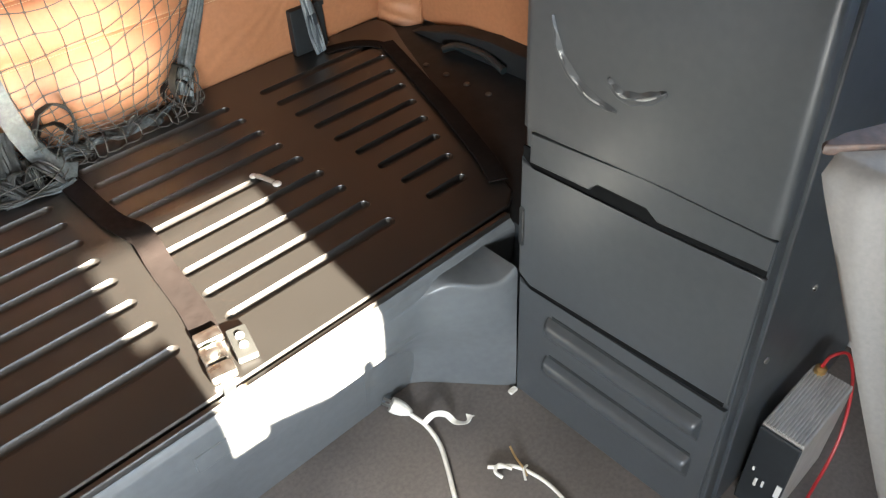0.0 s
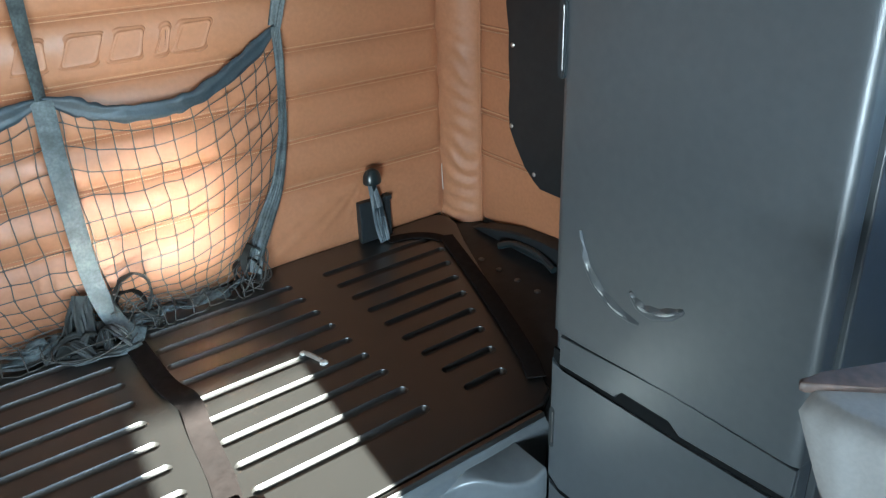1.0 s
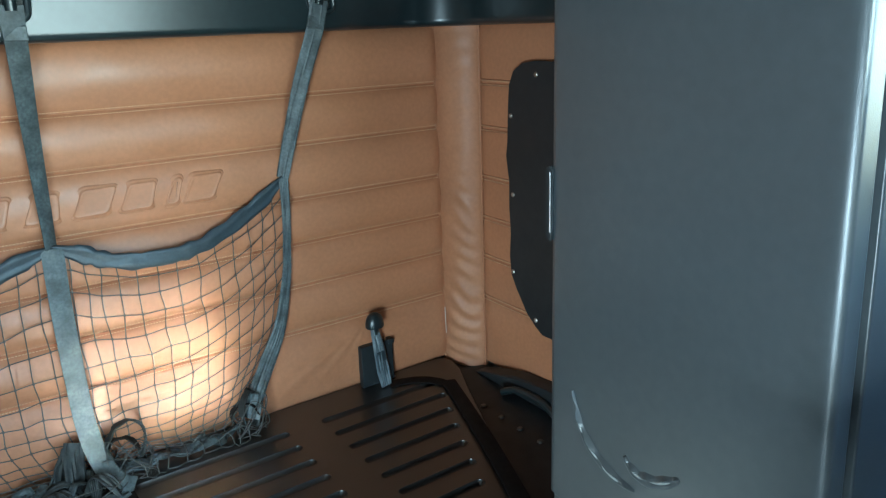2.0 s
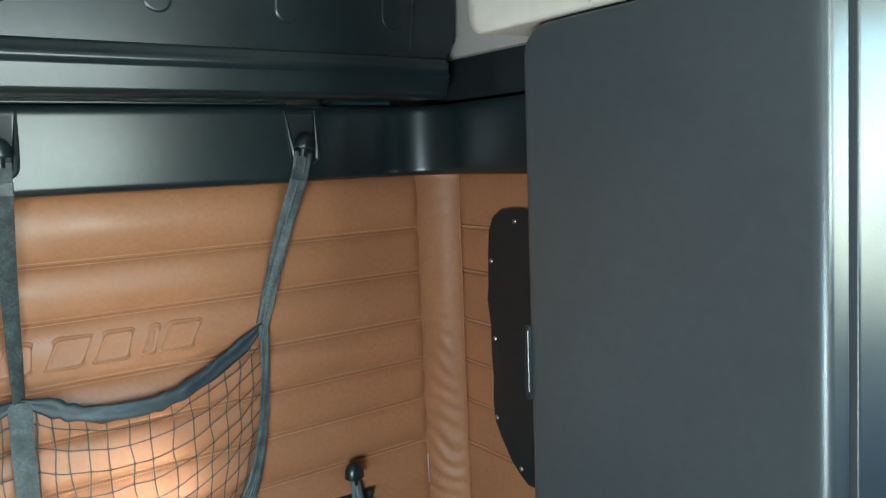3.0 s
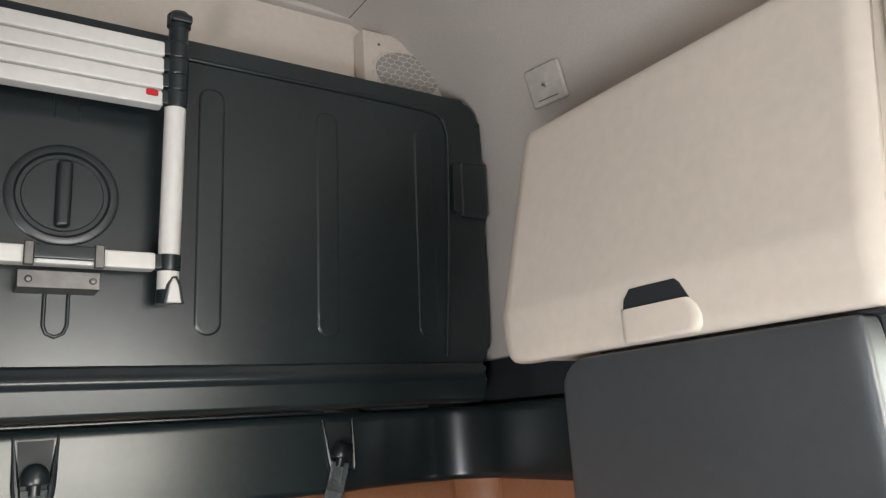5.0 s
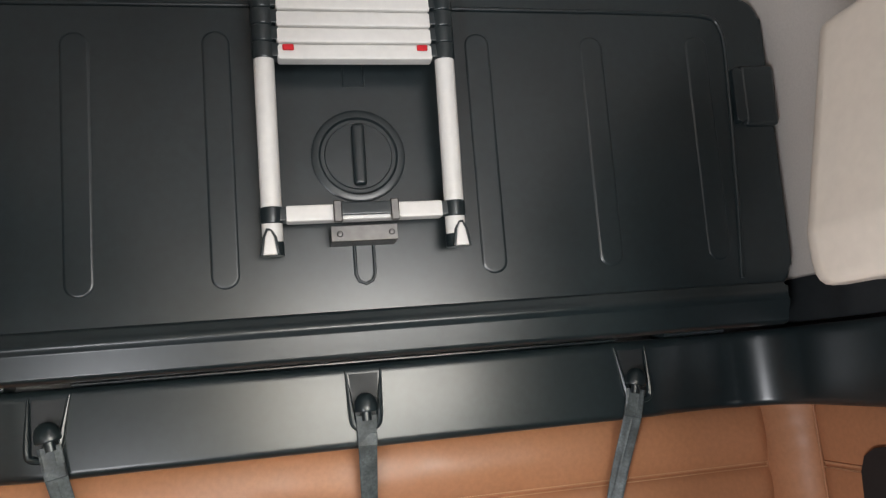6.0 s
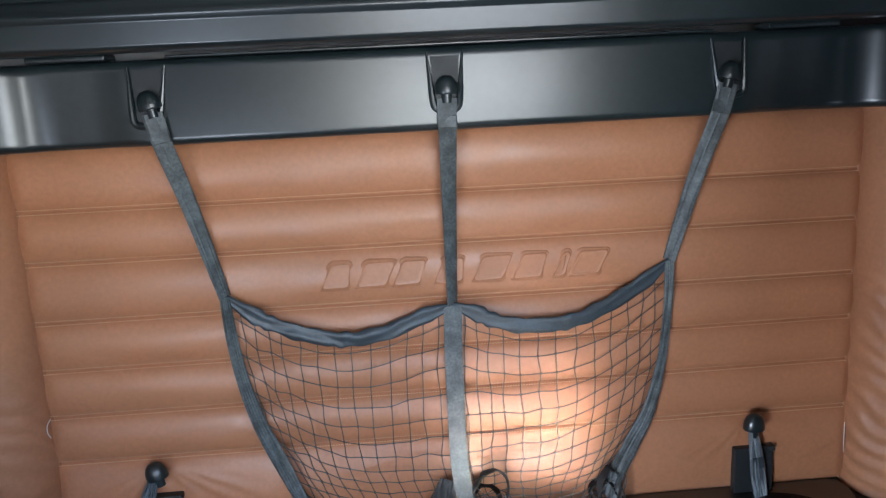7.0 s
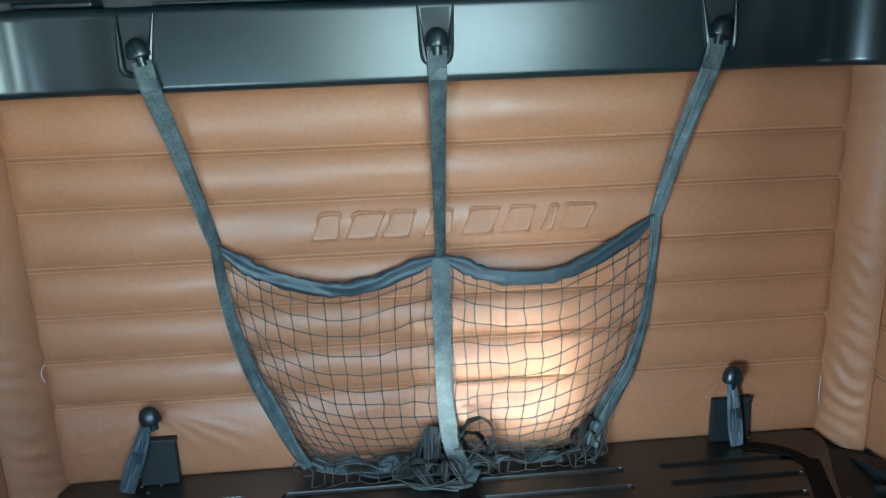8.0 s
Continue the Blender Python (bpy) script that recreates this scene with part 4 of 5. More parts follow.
# ---- lower anchors on the rear wall ----
def anchor(s, strap_top, strap_low, plate):
    t = thing("strap_anchor", (s * 0.74, -0.03, DECK), "black anchor plate with a short strap and rounded cap", "strap anchor", group="strap anchors")
    bm = nb()
    box(bm, (plate[0], -0.044, DECK + 0.001), (plate[1], -0.021, 0.478), 0.004, 2)
    box(bm, (plate[1] - 0.016 if s > 0 else plate[0] - 0.0, -0.048, 0.467), (plate[1] + 0.003, -0.020, 0.481), 0.003, 2)
    part("plate", bm, BLACK_MATT, t)
    hook_dome("cap", (0.725 if s > 0 else -0.732, -0.050, 0.548), -0.25 if s < 0 else 0.0, 0.0255, t)
    bm = nb()
    p = smooth_path([(strap_top, -0.052, 0.528), (strap_top + (strap_low - strap_top) * 0.35, -0.062, 0.465), (strap_top + (strap_low - strap_top) * 0.75, -0.064, 0.405), (strap_low, -0.070, DECK + 0.004)], 7)
    ribbon(bm, p, (1, 0.15, 0), [0.026 + 0.016 * math.sin(2.6 * k / len(p)) for k in range(len(p))], 0.0032, 0.25, 0.9)
    part("short_strap", bm, WEB_SATIN, t, "folded satin webbing with pale creases", smooth=60)
    bm = nb()
    box(bm, (-0.015, -0.0012, -0.016), (0.015, 0.0012, 0.016), 0.001, 1, Matrix.Translation((strap_top + (strap_low - strap_top) * 0.5, -0.0655, 0.447)) @ Euler((0.05, -(strap_low - strap_top) * 5, 0)).to_matrix().to_4x4())
    part("stitch_patch", bm, WEB_BAND, t)


anchor(-1, -0.740, -0.806, (-0.778, -0.684))
anchor(1, 0.722, 0.740, (0.681, 0.782))
tail = thing("strap_tail", (0.83, -0.10, DECK), "loose dark strap tail lying on the deck corner", "strap")
bm = nb()
ribbon(bm, smooth_path([(0.748, -0.072, DECK + 0.003), (0.78, -0.078, DECK + 0.004), (0.815, -0.090, DECK + 0.004), (0.845, -0.112, DECK + 0.004), (0.866, -0.142, DECK + 0.0035), (0.872, -0.165, DECK + 0.003)], 6), [Vector((0.1 + 0.9 * k / 30, 1 - 0.6 * k / 30, 0)) for k in range(31)], 0.036, 0.0026, 0.2)
part("webbing", bm, WEB_DARK, tail)

# ---- black plate on the side wall ----
plate = thing("side_plate", (1.05, -0.45, 0.53), "black wavy-edged plate riveted over the leather side panel", "plate")
wave = [(-0.375, 0.528), (-0.350, 0.545), (-0.315, 0.572), (-0.275, 0.630), (-0.252, 0.668), (-0.249, 0.72), (-0.253, 0.78), (-0.248, 0.85), (-0.250, 0.92), (-0.236, 0.985), (-0.243, 1.02), (-0.246, 1.10), (-0.250, 1.165), (-0.266, 1.198), (-0.30, 1.218), (-0.345, 1.224), (-0.98, 1.224), (-0.98, 0.528)]
bm = nb()
prism(bm, wave, "x", 1.040, 1.0485, 0.0015, 1)
part("sheet", bm, BLACK_MATT, plate)
for ry, rz in ((-0.352, 1.193), (-0.258, 1.088), (-0.264, 0.886), (-0.262, 0.675), (-0.352, 0.563)):
    bm = nb()
    dome_screw(bm, (1.0402, ry, rz), (-1, 0, 0), 0.0062)
    part("rivet", bm, STEEL, plate, "bright steel rivet")

# ---- closet ----
closet = thing("closet", (0.78, -1.2, 0), "tall dark grey plastic closet with door, drawer and louvred base", "closet")
XC = 0.497


def closet_lean(bm, z0=0.0):
    """The forward edge of the closet runs back a little towards the top."""
    for v in bm.verts:
        v.co.y += 0.03 * (v.co.z - z0) * min(1.0, max(0.0, (-1.22 - v.co.y) / 0.13))
    return bm


bm = nb()
prism(bm, [(0.520, -0.986), (0.510, -0.989), (0.505, -0.998), (0.5045, -1.416), (0.508, -1.420), (0.531, -1.420), (0.534, -1.416), (0.534, -1.375), (1.063, -1.375), (1.063, -0.986)], "z", 0.001, 0.652)
prism(bm, [(0.520, -0.986), (0.510, -0.989), (0.505, -0.998), (0.5045, -1.375), (1.063, -1.375), (1.063, -0.986)], "z", 0.6525, 1.500)
closet_lean(bm)
part("carcass", bm, GREY, closet, smooth=50)
# door with soft vertical edges
bm = nb()
DOOR = [(0.5042, -0.990), (0.500, -0.9925), (0.4985, -1.000), (0.4975, -1.010), (0.4955, -1.06), (0.4945, -1.15), (0.4945, -1.25), (0.4945, -1.345), (0.4947, -1.364), (0.4952, -1.3705), (0.4963, -1.3752), (0.4984, -1.3790), (0.5012, -1.3812), (0.5050, -1.3822), (0.5280, -1.3822), (0.5308, -1.3815), (0.5320, -1.3790), (0.5320, -1.345), (0.526, -1.33), (0.526, -0.990)]
rings = []
for z, inset in ((0.644, 0.004), (0.647, 0.0), (1.474, 0.0), (1.488, 0.0018), (1.499, 0.0055), (1.508, 0.0120), (1.5135, 0.0190), (1.516, 0.026)):
    ring = []
    for x, y in DOOR:
        yy = y
        low = 0.013 * (1 - min(1.0, max(0.0, (-1.014 - y) / 0.2))) if z < 0.66 else 0.0
        if inset:
            yy = max(min(y, -0.990 - inset * 1.5), -1.3822 + inset * 0.25)
        ring.append(bm.verts.new((x + inset * (x < 0.515) * 0.35, yy, z - low)))
    rings.append(ring)
n = len(DOOR)
for a, b in zip(rings, rings[1:]):
    for j in range(n):
        bm.faces.new((a[j], a[(j + 1) % n], b[(j + 1) % n], b[j]))
bm.faces.new(rings[0][::-1])
bm.faces.new(rings[-1])
door = part("door", closet_lean(bm, 1.33), GREY, closet, "plain grained door with a creased dent", smooth=60)


def dent(pts, widths):
    """A crescent crease in the door: a channel between two raised rims."""
    mid = smooth_path([(0.4940, y, z) for y, z in pts], 7)
    n = len(mid)
    bm = nb()
    rings = []
    for k, p in enumerate(mid):
        t = (mid[min(k + 1, n - 1)] - mid[max(k - 1, 0)]).normalized()
        w = t.cross(Vector((1, 0, 0))).normalized()
        f = k / (n - 1) * (len(widths) - 1)
        i = min(int(f), len(widths) - 2)
        hw = widths[i] + (widths[i + 1] - widths[i]) * (f - i)
        hw *= 1 + 0.10 * math.sin(k * 0.8 + 1)
        rise = min(1.0, hw / 0.006)
        ring = []
        for a, h in ((-1.0, -0.0012), (-0.80, 0.0006), (-0.55, 0.0011), (-0.30, 0.0003), (-0.06, 0.0003), (0.14, 0.0022), (0.36, 0.0034), (0.58, 0.0020), (0.82, 0.0007), (1.0, -0.0012)):
            h = h * 1.2 * rise * (1 + 0.55 * math.sin(k * 0.8 + a)) if h > 0 else h
            ring.append(bm.verts.new(p + w * hw * a + Vector((-h, 0, 0))))
        rings.append(ring)
    for a, b in zip(rings, rings[1:]):
        for j in range(9):
            bm.faces.new((a[j], a[j + 1], b[j + 1], b[j]))
        bm.faces.new((a[9], a[0], b[0], b[9]))
    bm.faces.new(rings[0])
    bm.faces.new(rings[-1][::-1])
    part("dent", bm, GREY, door, "crescent-shaped crease with a bright rim", smooth=80)


dent([(-1.040, 0.824), (-1.048, 0.797), (-1.061, 0.768), (-1.090, 0.741), (-1.125, 0.727), (-1.156, 0.724)], (0.002, 0.0045, 0.0075, 0.0095, 0.0085, 0.003))
dent([(-1.137, 0.768), (-1.147, 0.757), (-1.166, 0.750), (-1.192, 0.757), (-1.214, 0.770), (-1.224, 0.778)], (0.003, 0.0075, 0.0105, 0.0100, 0.0075, 0.003))

# highlights along the dent's rims, painted as slivers of pale plastic
GLINT = surface("pale_glint_plastic", (0.30, 0.305, 0.30), 0.35, vary=0.3, big=60, bump=0.2, bump_scale=300)
for pts in ([(-1.051, 0.793), (-1.055, 0.781), (-1.062, 0.768)], [(-1.068, 0.761), (-1.080, 0.750), (-1.092, 0.741)], [(-1.101, 0.734), (-1.116, 0.729), (-1.130, 0.7255)],
            [(-1.150, 0.7565), (-1.160, 0.752), (-1.170, 0.7505)], [(-1.182, 0.7535), (-1.198, 0.760), (-1.212, 0.768)]):
    bm = nb()
    mid = smooth_path([(0.4922, y, z) for y, z in pts], 5)
    n = len(mid)
    tube(bm, mid, [0.0004 + 0.0019 * math.sin(math.pi * k / (n - 1)) ** 0.6 for k in range(n)], 6)
    part("rim_glint", bm, GLINT, door, "pale sliver painting a glint on the dent's rim", smooth=60)

bm = nb()
NOTCH = [(-1.401, 0.594), (-1.401, 0.641), (-1.214, 0.641), (-1.008, 0.627), (-1.008, 0.574), (-1.124, 0.579), (-1.136, 0.598), (-1.222, 0.600), (-1.240, 0.583)]
prism(bm, NOTCH, "x", XC - 0.0005, 0.5040, 0.002, 2)
part("kick_strip", bm, GREY, closet, smooth=50)
# near-black plates paint the shade of joints deeper than modelled here
bm = nb()
box(bm, (0.5005, -1.246, 0.562), (0.5042, -1.126, 0.602))
part("finger_gap", bm, GAP, closet, "dark finger gap above the drawer")
bm = nb()
prism(bm, [(-1.407, 0.326), (-1.403, 0.580), (-1.385, 0.580), (-1.244, 0.572), (-1.014, 0.560), (-0.990, 0.576), (-0.990, 0.330), (-1.018, 0.312)], "x", XC - 0.001, 0.5042, 0.005, 3)
for z0, z1 in ((0.556, 0.596), (0.294, 0.330)):
    gapb = nb()
    box(gapb, (0.5008, -1.3985, z0), (0.5043, -0.991, z1))
    part("joint_gap", gapb, GAP, closet, "dark joint between the closet fronts")
drawer = part("drawer", bm, GREY, closet, smooth=50)
for z0, z1, y in ((0.395, 0.480, -0.9965), (1.030, 1.132, -0.9885)):
    bm = nb()
    prism(bm, rounded((y - 0.006, z0), (y + 0.006, z1), 0.005), "x", 0.4955, 0.5044, 0.001, 1)
    part("latch_slot", bm, BLACK_MATT, closet, "narrow dark latch slot")
    bm = nb()
    box(bm, (0.4935, y - 0.0045, z0 + 0.012), (0.4958, y - 0.0018, z1 - 0.006), 0.0006, 1)
    part("latch_bar", bm, DARKSTEEL, closet)

LOUVRES = [(0.206, 0.266), (0.102, 0.162)]
bm = nb()
outer = [(-1.408, 0.001), (-1.408, 0.313), (-1.018, 0.299), (-0.992, 0.317), (-0.992, 0.001)]
prism(bm, outer, "x", XC + 0.001, 0.5042, 0.004, 2)
panel = part("base_panel", bm, GREY, closet, smooth=50)
for z0, z1 in LOUVRES:
    bm = nb()
    sect = [(0.4992, z1), (0.4860, z1 - 0.006), (0.4800, z1 - 0.013), (0.4785, z1 - 0.022), (0.4815, z1 - 0.034), (0.4890, z1 - 0.046), (0.4992, z0)]
    ringl = []
    ys = np.array([-1.064, -1.068, -1.076, -1.09, -1.12, -1.16, -1.20, -1.24, -1.28, -1.32, -1.355, -1.369, -1.375, -1.379])
    for k, y in enumerate(ys):
        e = min(k, len(ys) - 1 - k)
        f = (0.12, 0.85, 0.97, 1.0)[min(e, 3)]
        ringl.append([bm.verts.new((0.4992 + (x - 0.4992) * f, y, z)) for x, z in sect])
    for a, b in zip(ringl, ringl[1:]):
        for j in range(len(sect)):
            bm.faces.new((a[j], a[(j + 1) % len(sect)], b[(j + 1) % len(sect)], b[j]))
    bm.faces.new(ringl[0])
    bm.faces.new(ringl[-1][::-1])
    lv = part("louvre", bm, GREY, panel, smooth=60)
    bm = nb()
    box(bm, (0.4965, -1.375, z1 - 0.003), (0.4985, -1.072, z1 + 0.006), 0.0008, 1)
    part("louvre_gap", bm, BLACK_MATT, panel)
bm = nb()
prism(bm, [(0.5510, -1.376), (0.5510, -1.4185), (0.5520, -1.4205), (0.5545, -1.4215), (1.063, -1.4215), (1.063, -1.376)], "z", 0.001, 1.518)
closet_lean(bm)
part("front_post", bm, GREY, closet, "dark post closing the closet's forward side", smooth=50)
bm = nb()
box(bm, (0.5345, -1.4120, 0.002), (0.5507, -1.3755, 1.515))
part("gap_strip", closet_lean(bm), GAP, closet, "black strip in the gap beside the door")
for x, z in ((0.585, 0.36), (0.70, 0.43), (0.86, 0.52)):
    bm = nb()
    dome_screw(bm, (x, -1.4217 + 0.03 * z, z), (0, -1, 0), 0.006)
    part("screw", bm, STEEL, closet, "small bright screw head")


# ---- overhead cabinets ----
def overhead(s):
    t = thing("overhead_cabinet", (s * 0.8, -1.2, 1.52), "cream plastic overhead cabinet with a leaning door", "overhead cabinet", group="overhead cabinets")

    def fx(z):
        if z < 1.59:
            return 0.5025 - (z - 1.52) * 0.03
        return 0.5004 + (z - 1.59) * (0.077 / 0.295)

    bm = nb()
    body = [(0.522, 1.526), (0.520, 1.60), (0.596, 1.884), (0.640, 1.90), (0.990, 2.05), (0.990, 1.526)]
    prism(bm, [(s * x, z) for x, z in body], "y", -2.0, -0.885)
    part("body", bm, CREAM, t)
    bm = nb()
    y_a, y_b = -0.870, -1.406
    zs = [1.521, 1.524, 1.53, 1.54, 1.556, 1.575, 1.59, 1.60, 1.63, 1.70, 1.78, 1.84, 1.862, 1.874, 1.881, 1.884]

    def ext(z):
        r = 0.030
        if z < 1.521 + r:
            q = r - math.sqrt(max(0, r * r - (1.521 + r - z) ** 2))
        elif z > 1.884 - r * 0.4:
            r2 = r * 0.4
            q = r2 - math.sqrt(max(0, r2 * r2 - (z - 1.884 + r2) ** 2))
        else:
            q = 0
        return y_b + 0.2 * q, y_a - q

    def skin(u, v):
        k = v * (len(zs) - 1)
        i = min(int(k), len(zs) - 2)
        z = zs[i] + (zs[i + 1] - zs[i]) * (k - i)
        lo, hi = ext(z)
        y = lo + (hi - lo) * u
        edge = min((y - lo), (hi - y), z - 1.521, 1.884 - z)
        back = 0.008 * max(0.0, 1 - edge / 0.010) ** 2
        return Vector((s * (fx(z) + back), y, z))

    sheet(bm, skin, 40, len(zs) - 1, (s * 0.02, 0, 0))
    d = part("door", bm, CREAM, t, smooth=50)
    bm = nb()
    outline = [(-1.196, 1.5225), (-1.106, 1.5225), (-1.1025, 1.5245), (-1.1010, 1.529), (-1.1015, 1.562), (-1.200, 1.562), (-1.2085, 1.553), (-1.2130, 1.541), (-1.2120, 1.531), (-1.2065, 1.5245)]
    rings = []
    for inset, x in ((0.0, 0.5030), (0.0008, 0.5003), (0.0030, 0.4984), (0.0070, 0.4970), (0.0130, 0.4962)):
        ring = []
        for y, z in outline:
            q = Vector((-1.156 - y, 1.542 - z)).normalized() * inset
            ring.append(bm.verts.new((s * x, y + q.x, z + (q.y if z < 1.561 else 0))))
        rings.append(ring)
    for a, b in zip(rings, rings[1:]):
        for j in range(10):
            bm.faces.new((a[j], a[(j + 1) % 10], b[(j + 1) % 10], b[j]))
    bm.faces.new(rings[-1])
    bm.faces.new(rings[0][::-1])
    h = part("handle", bm, CREAM, d, "cream finger flap", smooth=50)
    bm = nb()
    prism(bm, [(-1.200, 1.5615), (-1.106, 1.561), (-1.109, 1.574), (-1.119, 1.585), (-1.184, 1.585), (-1.190, 1.580)], "x", *sorted((s * 0.4992, s * 0.506)), 0.0005, 1)
    part("handle_recess", bm, BLACK_MATT, d, "dark handle recess")
    bm = nb()
    box(bm, (min(s * 0.512, s * 0.60), -1.39, 1.5172), (max(s * 0.507, s * 0.60), -1.05, 1.5195))
    part("shadow_strip", bm, BLACK_MATT, t)
    # the next door along
    bm = nb()
    box(bm, (-0.012, -0.55, 0.0), (0.012, 0.0, 0.36), 0.010, 3,
        Matrix.Translation((s * 0.514, -1.416, 1.521)) @ Euler((0, s * 0.205, 0)).to_matrix().to_4x4())
    part("door", bm, CREAM, t)


overhead(1)
overhead(-1)

# ---- upper bunk folded up ----
bunk = thing("upper_bunk", (0, -0.2, 1.51), "glossy black underside of the upper bunk folded up against the wall", "folding bunk")
TILT = 0.046


def by(z):
    return -0.242 - TILT * (z - 1.648)


def lean(bm):
    for v in bm.verts:
        v.co.y += by(v.co.z)
    return bm


bm = nb()
prism(bm, rounded((-0.960, 1.572), (0.960, 2.257), 0.055, 8), "y", 0.0, 0.115, 0.012, 4)
part("shell", lean(bm), BLACK, bunk, smooth=50)
bm = nb()
LIP = [(-0.225, 1.592), (-0.240, 1.589), (-0.2448, 1.582), (-0.2450, 1.575), (-0.2495, 1.568), (-0.2525, 1.562), (-0.2515, 1.555), (-0.2470, 1.549), (-0.2455, 1.545), (-0.2410, 1.506), (-0.2395, 1.502), (-0.234, 1.496), (-0.222, 1.494), (-0.11, 1.500), (-0.11, 1.592)]
prism(bm, LIP, "x", -0.935, 0.935, 0.006, 2)
part("lower_lip", bm, BLACK, bunk, smooth=50)
rib_spans = [(0.268, 1.645, 2.160), (0.528, 1.645, 2.155), (0.785, 1.645, 2.158)]
for s in (1, -1):
    for x, z0, z1 in rib_spans:
        bm = nb()
        rings = []
        for inset, out in ((-0.004, -0.003), (0.0, 0.0), (0.002, 0.0012), (0.004, 0.0019), (0.006, 0.0021)):
            rings.append([bm.verts.new((px, -out, pz)) for px, pz in rounded((s * x - 0.027 + inset, z0 + inset), (s * x + 0.027 - inset, z1 - inset), 0.0265 - inset, 8)])
        for a, b in zip(rings, rings[1:]):
            for j in range(len(a)):
                q = (j + 1) % len(a)
                bm.faces.new((a[j], a[q], b[q], b[j]))
        bm.faces.new(rings[-1])
        bm.faces.new(rings[0][::-1])
        part("pressed_rib", lean(bm), BLACK, bunk, smooth=80)
    bm = nb()
    pts = smooth_path([(s * 0.832, 0, 1.602), (s * 0.846, 0, 1.80), (s * 0.858, 0, 2.10), (s * 0.852, 0, 2.175), (s * 0.822, 0, 2.205), (s * 0.70, 0, 2.212), (s * 0.42, 0, 2.214), (0, 0, 2.215)], 8)
    tube(bm, pts, 0.0055, 8)
    part("rim_bead", lean(bm), BLACK, bunk, smooth=60)
    bm = nb()
    box(bm, (s * 0.925 - 0.040, -0.012, 1.945), (s * 0.925 + 0.045, 0.05, 2.088), 0.010, 3)
    latch = part("latch_housing", lean(bm), BLACK, bunk, smooth=50)
    bm = nb()
    prism(bm, rounded((s * 0.872 - 0.012, 1.952), (s * 0.872 + 0.012, 2.080), 0.011, 5), "y", -0.016, 0.004, 0.003, 2)
    part("latch_lever", lean(bm), BLACK, latch, smooth=50)
for z0, z1, hw in ((1.640, 1.745, 0.019), (2.045, 2.100, 0.021)):
    bm = nb()
    if z0 < 1.8:
        pts = [(-hw, -0.002, z1), (-hw, -0.002, z0 + 0.02), (-hw * 0.7, -0.002, z0 + 0.006), (0, -0.002, z0), (hw * 0.7, -0.002, z0 + 0.006), (hw, -0.002, z0 + 0.02), (hw, -0.002, z1)]
    else:
        pts = [(-hw, -0.001, z1), (-hw, -0.001, z0), (hw, -0.001, z0), (hw, -0.001, z1)]
    tube(bm, [Vector(p) for p in pts], 0.0035 if z0 < 1.8 else 0.002, 8)
    part("pressed_loop", lean(bm), BLACK, bunk, smooth=60)
knob = nb()
m = Matrix.Translation((0.001, by(1.899), 1.899)) @ Euler((radians(90) + 0.046, 0, 0)).to_matrix().to_4x4()
lathe(knob, [(0.096, -0.004), (0.095, 0.002), (0.090, 0.0045), (0.080, 0.0045), (0.074, -0.002), (0.070, -0.002), (0.067, 0.003), (0.0, 0.004)], m, 48)
dial = part("latch_dial", knob, BLACK, bunk, "round black latch dial", smooth=40)
bm = nb()
box(bm, (0.001 - 0.013, -0.020, 1.835), (0.001 + 0.013, 0.0, 1.962), 0.008, 3)
part("dial_grip", lean(bm), BLACK, dial, smooth=50)

# ---- ladder clipped to the bunk ----
ladder = thing("ladder", (0, -0.33, 1.69), "pale aluminium telescopic ladder with black collars clipped to the bunk", "ladder")


def ly(z):
    return -0.306 - 0.095 * (z - 1.70)


def rail_tube(x, z0, z1, r, n=18):
    bm = nb()
    tube(bm, [(x, ly(z0), z0), (x, ly((z0 + z1) / 2), (z0 + z1) / 2), (x, ly(z1), z1)], r, n)
    return bm


